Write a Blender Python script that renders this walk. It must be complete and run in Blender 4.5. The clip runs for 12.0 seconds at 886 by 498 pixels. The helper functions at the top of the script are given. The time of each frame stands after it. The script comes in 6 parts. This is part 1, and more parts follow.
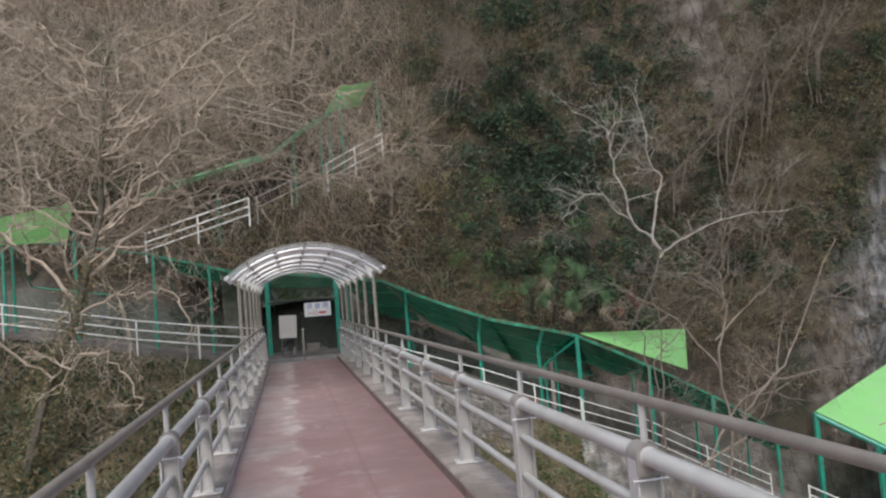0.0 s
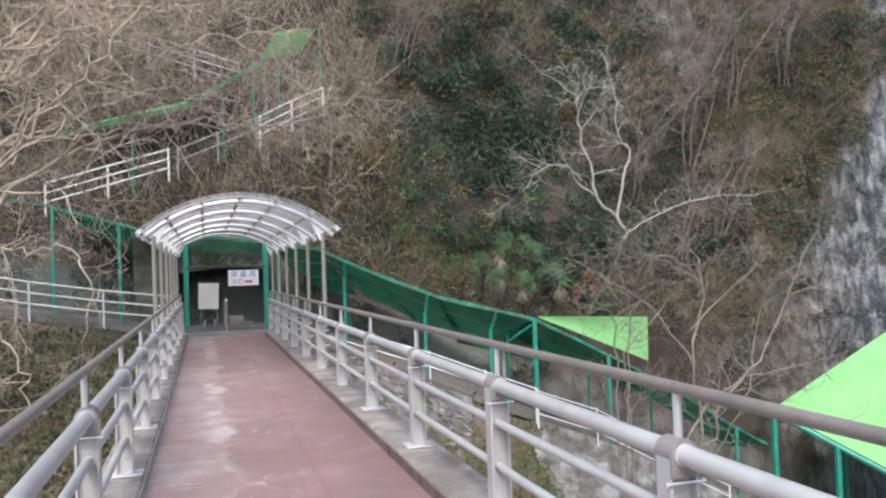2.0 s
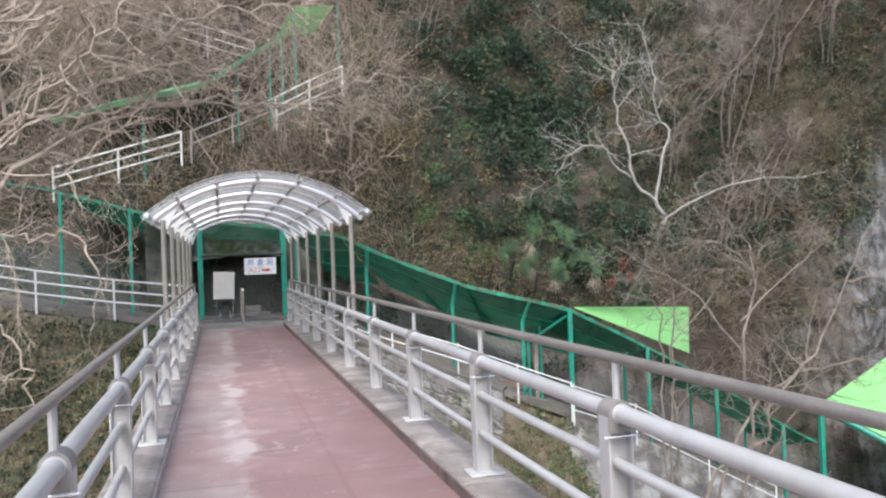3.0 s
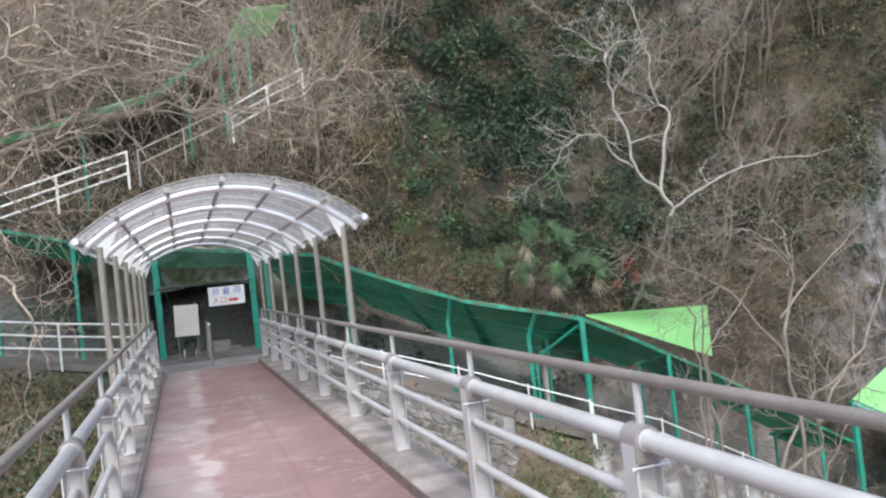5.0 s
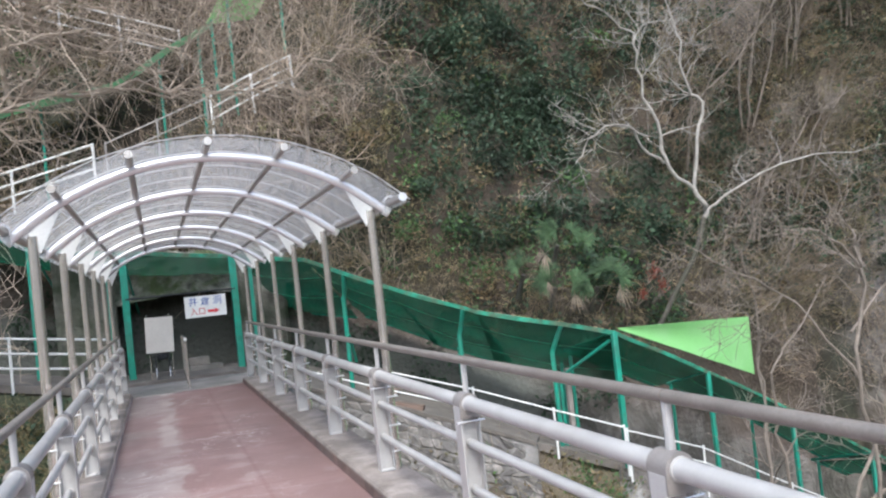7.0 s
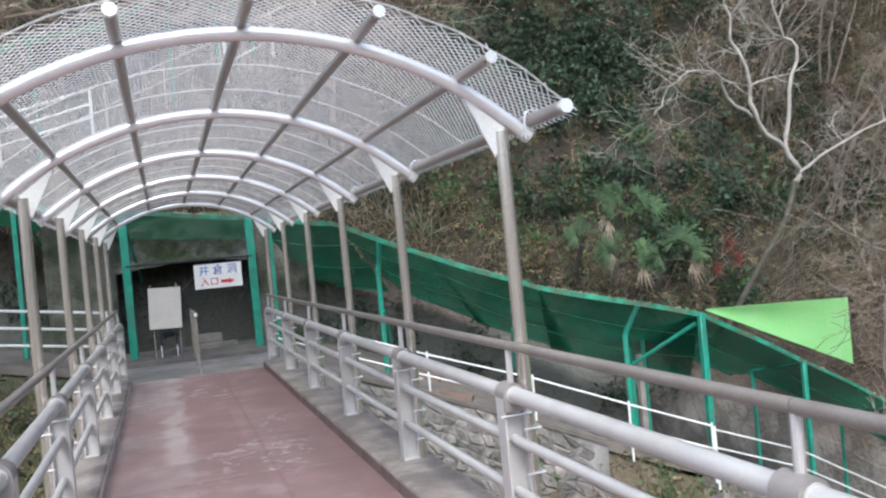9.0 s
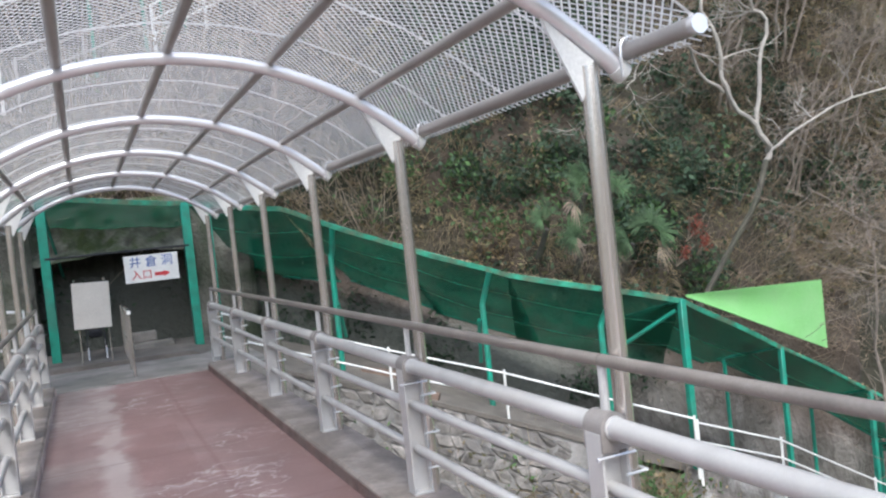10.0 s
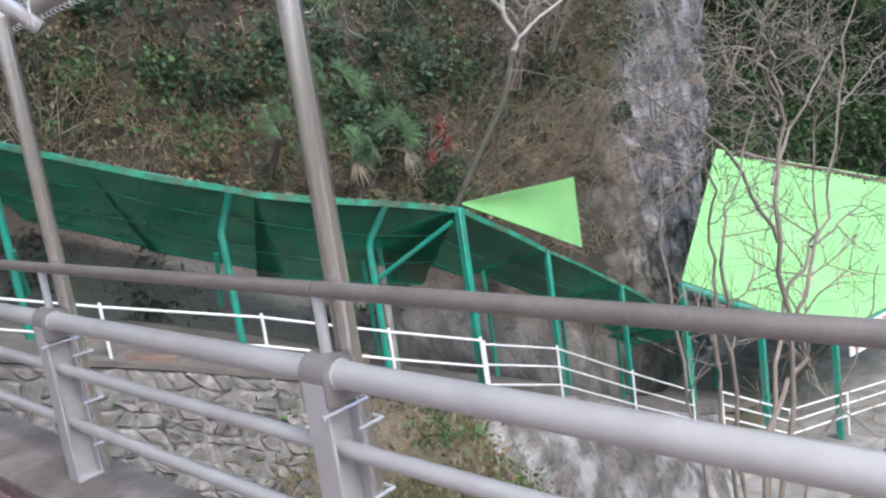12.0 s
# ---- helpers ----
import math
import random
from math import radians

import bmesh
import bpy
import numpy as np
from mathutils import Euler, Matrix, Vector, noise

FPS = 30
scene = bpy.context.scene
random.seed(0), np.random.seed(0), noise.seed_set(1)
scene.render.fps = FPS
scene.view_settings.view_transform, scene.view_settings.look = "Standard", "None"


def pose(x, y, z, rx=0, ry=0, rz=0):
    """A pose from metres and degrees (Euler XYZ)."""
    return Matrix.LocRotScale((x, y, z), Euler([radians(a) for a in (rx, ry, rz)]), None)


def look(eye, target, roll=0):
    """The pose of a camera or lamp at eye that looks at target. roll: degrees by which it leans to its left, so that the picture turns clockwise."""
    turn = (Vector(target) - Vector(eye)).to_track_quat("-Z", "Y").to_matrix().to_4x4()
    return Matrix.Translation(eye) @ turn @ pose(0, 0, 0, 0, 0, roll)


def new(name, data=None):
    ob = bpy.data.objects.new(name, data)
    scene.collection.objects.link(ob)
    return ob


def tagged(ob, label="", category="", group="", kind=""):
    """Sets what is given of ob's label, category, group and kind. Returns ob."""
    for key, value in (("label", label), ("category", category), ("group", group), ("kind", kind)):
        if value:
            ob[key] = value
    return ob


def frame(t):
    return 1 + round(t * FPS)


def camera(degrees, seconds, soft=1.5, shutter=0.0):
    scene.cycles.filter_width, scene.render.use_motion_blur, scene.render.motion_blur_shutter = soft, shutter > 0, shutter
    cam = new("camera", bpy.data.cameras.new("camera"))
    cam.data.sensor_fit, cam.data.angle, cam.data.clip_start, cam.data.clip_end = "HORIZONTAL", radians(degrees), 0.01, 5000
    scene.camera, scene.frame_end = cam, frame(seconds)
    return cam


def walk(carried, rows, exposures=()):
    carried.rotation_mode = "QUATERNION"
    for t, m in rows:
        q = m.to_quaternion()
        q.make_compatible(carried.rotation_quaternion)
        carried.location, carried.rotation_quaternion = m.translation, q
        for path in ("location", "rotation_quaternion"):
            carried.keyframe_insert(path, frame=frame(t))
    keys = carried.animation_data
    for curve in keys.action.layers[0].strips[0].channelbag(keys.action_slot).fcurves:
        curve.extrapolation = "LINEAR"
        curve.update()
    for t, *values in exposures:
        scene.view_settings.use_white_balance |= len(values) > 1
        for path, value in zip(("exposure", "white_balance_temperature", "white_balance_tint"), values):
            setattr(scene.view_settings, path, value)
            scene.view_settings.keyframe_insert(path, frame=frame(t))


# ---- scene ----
cam = camera(57.4, 12.0, soft=2.2, shutter=0.12)
PATH = [
    (0, (-0.257, 0.405, 1.681), (0.124, 2.365, 1.792), -4.6),
    (0.5, (-0.308, 1.125, 1.668), (0.246, 3.045, 1.746), -3.8),
    (1, (-0.353, 1.807, 1.636), (0.381, 3.667, 1.685), -2.4),
    (1.5, (-0.343, 2.549, 1.633), (0.445, 4.388, 1.633), -3.7),
    (2, (-0.444, 3.155, 1.624), (0.122, 5.072, 1.669), -2.0),
    (2.5, (-0.433, 3.846, 1.622), (0.102, 5.773, 1.655), -3.0),
    (3, (-0.451, 4.526, 1.628), (0.082, 6.453, 1.644), -2.1),
    (3.2, (-0.487, 4.788, 1.628), (0.02, 6.722, 1.672), -3.0),
    (4.8, (-0.458, 6.747, 1.652), (0.166, 8.647, 1.689), -6.1),
    (5, (-0.421, 7.006, 1.662), (0.202, 8.906, 1.703), -6.3),
    (5.5, (-0.419, 7.712, 1.62), (0.169, 9.623, 1.662), -4.3),
    (6, (-0.404, 8.299, 1.624), (0.145, 10.222, 1.62), -6.2),
    (6.5, (-0.357, 8.97, 1.626), (0.23, 10.882, 1.655), -5.0),
    (6.7, (-0.38, 9.136, 1.631), (0.262, 11.029, 1.703), -6.1),
    (8.3, (-0.287, 11.168, 1.679), (0.459, 13.024, 1.675), -5.3),
    (8.5, (-0.306, 11.363, 1.667), (0.396, 13.235, 1.687), -6.2),
    (9, (-0.355, 12.067, 1.67), (0.304, 13.956, 1.663), -5.4),
    (9.5, (-0.373, 12.782, 1.7), (0.342, 14.65, 1.661), -5.7),
    (10, (-0.451, 13.363, 1.693), (0.366, 15.188, 1.637), -6.1),
    (10.5, (-0.44, 14.08, 1.697), (0.539, 15.803, 1.428), -6.9),
    (11, (-0.318, 14.722, 1.672), (0.806, 16.347, 1.366), -8.9),
    (11.5, (-0.216, 15.447, 1.614), (1.048, 16.974, 1.35), -10.3),
    (12, (-0.096, 16.059, 1.6), (1.326, 17.42, 1.246), -8.4),
]
walk(cam, [(t, look(eye, target, roll)) for t, eye, target, roll in PATH],
     exposures=[(0.0, 0.33, 6230, 6), (0.6, 0.68, 6100, 7), (1.5, 0.87, 5980, 7), (3.0, 1.03, 5950, 7), (6.5, 1.02, 5860, 6), (10.5, 1.0, 5860, 6), (12.0, 1.02, 5790, 9)])

# ---- world and light: an overcast winter day ----
SUN_EL, SUN_AZ = 50.0, 200.0
world = bpy.data.worlds.new("sky")
world.use_nodes = True
scene.world = world
wn = world.node_tree
sky = wn.nodes.new("ShaderNodeTexSky")
sky.sky_type, sky.sun_disc = "NISHITA", False
sky.sun_elevation, sky.sun_rotation = radians(SUN_EL), radians(SUN_AZ)
sky.air_density, sky.dust_density, sky.ozone_density = 1.0, 4.0, 1.0
wn.links.new(sky.outputs[0], wn.nodes["Background"].inputs[0])
wn.nodes["Background"].inputs[1].default_value = 0.15
sun_data = bpy.data.lights.new("sun", "SUN")
sun_data.energy, sun_data.angle, sun_data.color = 1.2, radians(25), (1.0, 0.97, 0.93)
sun = new("sun", sun_data)
_a, _e = radians(SUN_AZ), radians(SUN_EL)
sun.matrix_world = look((0, 0, 40), Vector((0, 0, 40)) - Vector((math.sin(_a) * math.cos(_e), math.cos(_a) * math.cos(_e), math.sin(_e))))


# ---- materials ----
def material(name, base, rough=0.7, metal=0.0, spread=0.25, scale=6.0, fine=60.0, bump=0.2, second=None, stain=0.0, stain_scale=1.2, island=False, piece=False, translucent=0.0, see=0.0, bump_dist=0.01, grain=0.35):
    """Base colour varied at two scales, with a second colour in patches, wear and relief."""
    m = bpy.data.materials.new(name)
    m.use_nodes = True
    nt = m.node_tree
    N, L = nt.nodes, nt.links
    p = N["Principled BSDF"]
    p.inputs["Roughness"].default_value, p.inputs["Metallic"].default_value = rough, metal
    tc = N.new("ShaderNodeTexCoord")

    def nz(s, d=4.0):
        n = N.new("ShaderNodeTexNoise")
        n.inputs["Scale"].default_value, n.inputs["Detail"].default_value = s, d
        L.new(tc.outputs["Object"], n.inputs["Vector"])
        return n.outputs["Fac"]

    def ramp(src, lo, hi, c0, c1):
        r = N.new("ShaderNodeValToRGB")
        r.color_ramp.elements[0].position, r.color_ramp.elements[1].position = lo, hi
        r.color_ramp.elements[0].color, r.color_ramp.elements[1].color = (*c0, 1), (*c1, 1)
        L.new(src, r.inputs[0])
        return r.outputs[0]

    def mix(f, a, b, kind="MIX"):
        x = N.new("ShaderNodeMix")
        x.data_type, x.blend_type = "RGBA", kind
        if isinstance(f, float):
            x.inputs[0].default_value = f
        else:
            L.new(f, x.inputs[0])
        for k, c in ((6, a), (7, b)):
            if isinstance(c, tuple):
                x.inputs[k].default_value = (*c, 1)
            else:
                L.new(c, x.inputs[k])
        return x.outputs[2]

    dark = tuple(c * (1 - spread) for c in base)
    light = tuple(min(1.0, c * (1 + spread)) for c in base)
    col = ramp(nz(scale), 0.3, 0.7, dark, light)
    if second:
        col = mix(ramp(nz(stain_scale, 6.0), 0.45, 0.62, (0, 0, 0), (1, 1, 1)), col, second)
    if stain:
        col = mix(ramp(nz(stain_scale * 2.3, 6.0), 0.5, 0.75, (0, 0, 0), (stain, stain, stain)), col, tuple(c * 0.35 for c in base))
    if island or piece:
        g = N.new("ShaderNodeObjectInfo" if piece else "ShaderNodeNewGeometry")
        col = mix(1.0, col, ramp(g.outputs["Random" if piece else "Random Per Island"], 0.0, 1.0, (0.7, 0.7, 0.7), (1.28, 1.25, 1.2)), "MULTIPLY")
    f2 = nz(fine, 3.0)
    col = mix(grain, col, ramp(f2, 0.3, 0.7, (0.55, 0.55, 0.55), (1, 1, 1)), "MULTIPLY")
    L.new(col, p.inputs["Base Color"])
    if bump:
        b = N.new("ShaderNodeBump")
        b.inputs["Strength"].default_value, b.inputs["Distance"].default_value = bump, bump_dist
        L.new(f2, b.inputs["Height"])
        L.new(b.outputs[0], p.inputs["Normal"])
    out = p.outputs[0]
    if translucent:
        t = N.new("ShaderNodeBsdfTranslucent")
        L.new(col, t.inputs[0])
        x = N.new("ShaderNodeMixShader")
        x.inputs[0].default_value = translucent
        L.new(out, x.inputs[1]), L.new(t.outputs[0], x.inputs[2])
        out = x.outputs[0]
    if see:
        t = N.new("ShaderNodeBsdfTransparent")
        x = N.new("ShaderNodeMixShader")
        x.inputs[0].default_value = see
        L.new(out, x.inputs[1]), L.new(t.outputs[0], x.inputs[2])
        out = x.outputs[0]
    L.new(out, N["Material Output"].inputs[0])
    return m


M_RAIL = material("rail_paint", (0.545, 0.53, 0.515), 0.36, 0.1, 0.08, 3, 90, 0.08, second=(0.50, 0.48, 0.46), stain=0.25, stain_scale=2, grain=0.12)
# rail paint again, browned to carry the shade on the caps
M_CAP = material("weathered_cap", (0.30, 0.275, 0.26), 0.5, 0.1, 0.14, 7, 80, 0.15, second=(0.24, 0.215, 0.20), stain=0.4, stain_scale=5, grain=0.2)
M_HAND = material("handrail_brown", (0.265, 0.235, 0.21), 0.38, 0.15, 0.15, 6, 80, 0.08)
M_STEEL = material("stainless", (0.68, 0.62, 0.565), 0.2, 0.8, 0.05, 2, 60, 0.03, grain=0.1)
M_RIB = material("galvanised_rib", (0.80, 0.80, 0.82), 0.25, 0.45, 0.04, 4, 60, 0.03, grain=0.1)
M_PURLIN = material("purlin_grey", (0.41, 0.385, 0.365), 0.45, 0.3, 0.1, 3, 60, 0.05, grain=0.15)
M_WIRE = material("wire_mesh", (0.70, 0.69, 0.685), 0.5, 0.0, 0.06, 3, 40, 0.0, translucent=0.65)
M_KERB = material("kerb_concrete", (0.31, 0.268, 0.24), 0.95, 0, 0.35, 2.5, 30, 0.8, second=(0.20, 0.17, 0.148), stain=0.35, stain_scale=2.2)
M_KERBDARK = material("kerb_face_paint", (0.18, 0.122, 0.106), 0.9, 0, 0.35, 4, 40, 0.6, second=(0.17, 0.13, 0.115), stain=0.5, stain_scale=2.5)
M_KERBPALE = material("kerb_pale_mortar", (0.50, 0.44, 0.41), 0.9, 0, 0.25, 4, 40, 0.6, second=(0.40, 0.34, 0.315), stain=0.3, stain_scale=2.5)
M_PAD = material("mortar_pad", (0.60, 0.575, 0.55), 0.85, 0, 0.2, 9, 60, 0.5, second=(0.46, 0.43, 0.40), stain=0.4, stain_scale=6)
M_CONC = material("old_concrete", (0.31, 0.282, 0.258), 0.9, 0, 0.25, 2, 35, 0.4, second=(0.22, 0.21, 0.19), stain=0.6)
M_GREEN = material("green_paint", (0.03, 0.31, 0.215), 0.4, 0.0, 0.15, 4, 60, 0.05, second=(0.05, 0.25, 0.18), stain=0.4, stain_scale=3)
M_NET = material("green_net", (0.025, 0.205, 0.118), 0.7, 0, 0.35, 0.9, 150, 0.3, second=(0.035, 0.17, 0.10), stain=0.45, stain_scale=1.6, translucent=0.6, see=0.36)
M_FASCIA = material("green_edge_strip", (0.05, 0.33, 0.21), 0.6, 0, 0.4, 5, 60, 0.3, second=(0.11, 0.17, 0.105), stain=0.8, stain_scale=4, translucent=0.2)
M_OLDNET = material("faded_net", (0.16, 0.40, 0.19), 0.8, 0, 0.3, 1.5, 60, 0.2, second=(0.24, 0.42, 0.26), stain=0.4, translucent=0.3)
M_LIME = material("lime_sheet", (0.33, 0.71, 0.26), 0.6, 0, 0.08, 0.7, 60, 0.15, second=(0.37, 0.72, 0.30), translucent=0.3)
M_WHITE = material("white_paint", (0.8, 0.8, 0.78), 0.5, 0, 0.05, 4, 60, 0.05)
M_BOARD = material("board_cream", (0.66, 0.62, 0.56), 0.6, 0, 0.06, 3, 60, 0.05)
M_RED = material("sign_red", (0.6, 0.04, 0.05), 0.5, 0, 0.08)
M_BLUE = material("sign_blue", (0.06, 0.13, 0.42), 0.5, 0, 0.08)
M_BLACK = material("black_rubber", (0.025, 0.025, 0.028), 0.6, 0, 0.2)
M_STONE = material("wall_stone", (0.235, 0.222, 0.213), 0.85, 0, 0.5, 7, 30, 1.0, second=(0.19, 0.178, 0.17), stain=0.5, stain_scale=2.5, piece=True)
M_MORTAR = material("mortar", (0.29, 0.278, 0.268), 0.95, 0, 0.4, 3, 20, 0.8, second=(0.15, 0.142, 0.135), stain=0.5, stain_scale=1.5)
M_BARKLOW = material("bark_mossy", (0.115, 0.105, 0.085), 0.9, 0, 0.3, 5, 40, 0.4, second=(0.075, 0.078, 0.05))
M_PALEROCK = material("pale_rock", (0.17, 0.155, 0.143), 0.9, 0, 0.5, 2.0, 14, 1.0, second=(0.40, 0.39, 0.375), stain=0.7, stain_scale=1.7, bump_dist=0.05)
M_BARKMID = material("bark_grey_brown", (0.245, 0.205, 0.17), 0.9, 0, 0.3, 5, 40, 0.4, second=(0.19, 0.158, 0.13))
M_BARKDARK = material("bark_dark", (0.13, 0.112, 0.09), 0.9, 0, 0.3, 5, 40, 0.5, second=(0.085, 0.085, 0.055))
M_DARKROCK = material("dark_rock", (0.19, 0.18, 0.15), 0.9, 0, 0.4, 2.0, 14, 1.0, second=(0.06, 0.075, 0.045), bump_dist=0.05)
M_MOSSROCK = material("mossy_rock", (0.25, 0.245, 0.205), 0.95, 0, 0.55, 3.5, 18, 1.0, second=(0.105, 0.135, 0.06), stain=0.6, stain_scale=2.2, bump_dist=0.05)
M_BARK = material("bark_brown", (0.40, 0.325, 0.26), 0.9, 0, 0.3, 5, 40, 0.5, second=(0.48, 0.395, 0.32))
M_BARKPALE = material("bark_pale", (0.40, 0.37, 0.33), 0.85, 0, 0.25, 5, 40, 0.4, second=(0.33, 0.30, 0.27))
M_BRUSH = material("brown_brushwood", (0.27, 0.215, 0.165), 0.9, 0, 0.3, 1.0, 20, 0.0, second=(0.17, 0.15, 0.10), island=True)
M_TWIG = material("dry_twigs", (0.48, 0.39, 0.315), 0.9, 0, 0.3, 1.0, 20, 0.0, second=(0.37, 0.29, 0.22), island=True)
M_GRASS = material("dry_grass", (0.42, 0.33, 0.215), 0.9, 0, 0.3, 0.6, 20, 0.0, second=(0.22, 0.2, 0.09), island=True)
M_LEAFD = material("dark_leaves", (0.044, 0.078, 0.043), 0.7, 0, 0.55, 0.8, 10, 0.0, island=True, translucent=0.2)
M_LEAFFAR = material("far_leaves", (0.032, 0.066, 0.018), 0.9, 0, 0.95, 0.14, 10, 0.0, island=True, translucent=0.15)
M_EARTH = material("trodden_earth", (0.185, 0.165, 0.148), 0.95, 0, 0.3, 2.5, 30, 0.6, second=(0.15, 0.135, 0.118), stain=0.4)
M_LEAFO = material("olive_leaves", (0.17, 0.165, 0.08), 0.6, 0, 0.4, 0.6, 10, 0.0, second=(0.25, 0.18, 0.10), island=True, translucent=0.2)
M_LEAFG = material("green_leaves", (0.09, 0.17, 0.06), 0.75, 0, 0.35, 0.8, 10, 0.0, island=True, translucent=0.25)
M_LEAFR = material("red_leaves", (0.27, 0.07, 0.045), 0.6, 0, 0.3, 2, 10, 0.0, island=True, translucent=0.2)
M_PALM = material("palm_leaf", (0.075, 0.135, 0.06), 0.8, 0, 0.5, 2, 20, 0.0, island=True, translucent=0.2)
M_WOOD = material("plank_wood", (0.20, 0.14, 0.11), 0.8, 0, 0.2, 4, 40, 0.3)


def deck_material():
    """Red deck paint with a bare grey strip on one side, worn in pale patches."""
    m = material("deck_paint", (0.325, 0.21, 0.20), 0.58, 0, 0.16, 2.2, 50, 0.25, second=(0.28, 0.18, 0.17), stain_scale=0.9)
    nt = m.node_tree
    N, L = nt.nodes, nt.links
    p = N["Principled BSDF"]
    red = p.inputs["Base Color"].links[0].from_socket
    tc = N.new("ShaderNodeTexCoord")
    sep = N.new("ShaderNodeSeparateXYZ")
    L.new(tc.outputs["Object"], sep.inputs[0])

    def math_node(op, a, b=0.0):
        n = N.new("ShaderNodeMath")
        n.operation = op
        for k, v in enumerate((a, b)):
            if isinstance(v, (int, float)):
                n.inputs[k].default_value = v
            else:
                L.new(v, n.inputs[k])
        return n.outputs[0]

    def nz(sx, sy, s, d=5.0):
        mp = N.new("ShaderNodeMapping")
        mp.inputs["Scale"].default_value = (sx, sy, 1)
        L.new(tc.outputs["Object"], mp.inputs[0])
        n = N.new("ShaderNodeTexNoise")
        n.inputs["Scale"].default_value, n.inputs["Detail"].default_value = s, d
        L.new(mp.outputs[0], n.inputs["Vector"])
        return n.outputs["Fac"]

    def mixc(f, a, b):
        x = N.new("ShaderNodeMix")
        x.data_type = "RGBA"
        L.new(f, x.inputs[0])
        for k, c in ((6, a), (7, b)):
            if isinstance(c, tuple):
                x.inputs[k].default_value = (*c, 1)
            else:
                L.new(c, x.inputs[k])
        return x.outputs[2]

    def step(v, lo, hi):
        n = N.new("ShaderNodeMapRange")
        n.inputs[1].default_value, n.inputs[2].default_value = lo, hi
        L.new(v, n.inputs[0])
        return n.outputs[0]

    # grey strip: x below about -0.28, its edge uneven
    edge = math_node("ADD", sep.outputs[0], math_node("MULTIPLY", math_node("SUBTRACT", nz(1, 1, 2.0, 8.0), 0.5), 0.42))
    strip = math_node("MULTIPLY", step(edge, -0.24, -0.28), math_node("ADD", math_node("MULTIPLY", step(nz(0.9, 1, 0.9, 8.0), 0.40, 0.56), 0.55), 0.3))
    grey = mixc(step(nz(1, 1, 4), 0.35, 0.65), (0.325, 0.255, 0.24), (0.41, 0.345, 0.325))
    col = mixc(strip, red, grey)
    # pale bare blotches along the strip's edge
    rim = step(math_node("ABSOLUTE", math_node("ADD", edge, 0.34)), 0.17, 0.07)
    rim = math_node("MULTIPLY", rim, step(nz(1.0, 0.8, 1.3, 9.0), 0.47, 0.54))
    col = mixc(math_node("MULTIPLY", rim, 0.7), col, (0.50, 0.44, 0.415))
    wear = math_node("MULTIPLY", step(nz(1.0, 1.15, 2.2, 12.0), 0.57, 0.63), step(nz(1.0, 1.0, 0.55, 3.0), 0.38, 0.52))
    col = mixc(math_node("MULTIPLY", wear, 0.36), col, (0.44, 0.365, 0.355))
    # darker repainted patches, cut square
    gx = math_node("FLOOR", math_node("MULTIPLY", math_node("ADD", sep.outputs[0], 0.62), 1.15))
    gy = math_node("FLOOR", math_node("MULTIPLY", math_node("ADD", sep.outputs[1], 20.9), 0.42))
    cell = N.new("ShaderNodeCombineXYZ")
    L.new(gx, cell.inputs[0])
    L.new(gy, cell.inputs[1])
    wn = N.new("ShaderNodeTexWhiteNoise")
    L.new(cell.outputs[0], wn.inputs["Vector"])
    patch = math_node("MULTIPLY", step(wn.outputs["Value"], 0.35, 0.75), math_node("SUBTRACT", 1.0, strip))
    col = mixc(math_node("MULTIPLY", patch, 0.28), col, (0.21, 0.105, 0.098))
    # grime at two scales
    grime = math_node("MULTIPLY", step(nz(1.0, 0.6, 1.1, 8.0), 0.42, 0.68), step(nz(1.0, 1.0, 9.0, 8.0), 0.30, 0.62))
    col = mixc(math_node("MULTIPLY", grime, 0.28), col, (0.185, 0.145, 0.132))
    # thin pale veins where the paint has split
    vein = step(math_node("ABSOLUTE", math_node("SUBTRACT", nz(1.0, 1.5, 1.9, 6.0), 0.5)), 0.013, 0.004)
    vein = math_node("MULTIPLY", vein, step(nz(1.0, 0.5, 0.8, 3.0), 0.51, 0.62))
    col = mixc(math_node("MULTIPLY", vein, 0.75), col, (0.52, 0.46, 0.45))
    # small scuffs and drips
    scuff = math_node("MULTIPLY", step(nz(2.0, 0.8, 14.0, 6.0), 0.63, 0.70), step(nz(1, 1, 1.7, 2.0), 0.45, 0.6))
    col = mixc(math_node("MULTIPLY", scuff, 0.5), col, (0.47, 0.40, 0.39))
    # faint cross joints every two metres
    fr = math_node("FRACT", math_node("MULTIPLY", math_node("ADD", sep.outputs[1], 50.3), 0.5))
    joint = step(math_node("ABSOLUTE", math_node("SUBTRACT", fr, 0.5)), 0.010, 0.004)
    col = mixc(math_node("MULTIPLY", joint, 0.5), col, (0.20, 0.11, 0.105))
    seam = step(math_node("ABSOLUTE", math_node("SUBTRACT", sep.outputs[0], 0.38)), 0.03, 0.008)
    col = mixc(math_node("MULTIPLY", seam, 0.35), col, (0.20, 0.10, 0.10))
    # a darker lane along the river side, with an uneven edge
    lane = math_node("ADD", sep.outputs[0], math_node("MULTIPLY", math_node("SUBTRACT", nz(1.0, 0.7, 1.4, 8.0), 0.5), 0.7))
    col = mixc(math_node("MULTIPLY", step(lane, 0.52, 0.82), 0.42), col, (0.165, 0.10, 0.095))
    L.new(col, p.inputs["Base Color"])
    return m


M_DECK = deck_material()


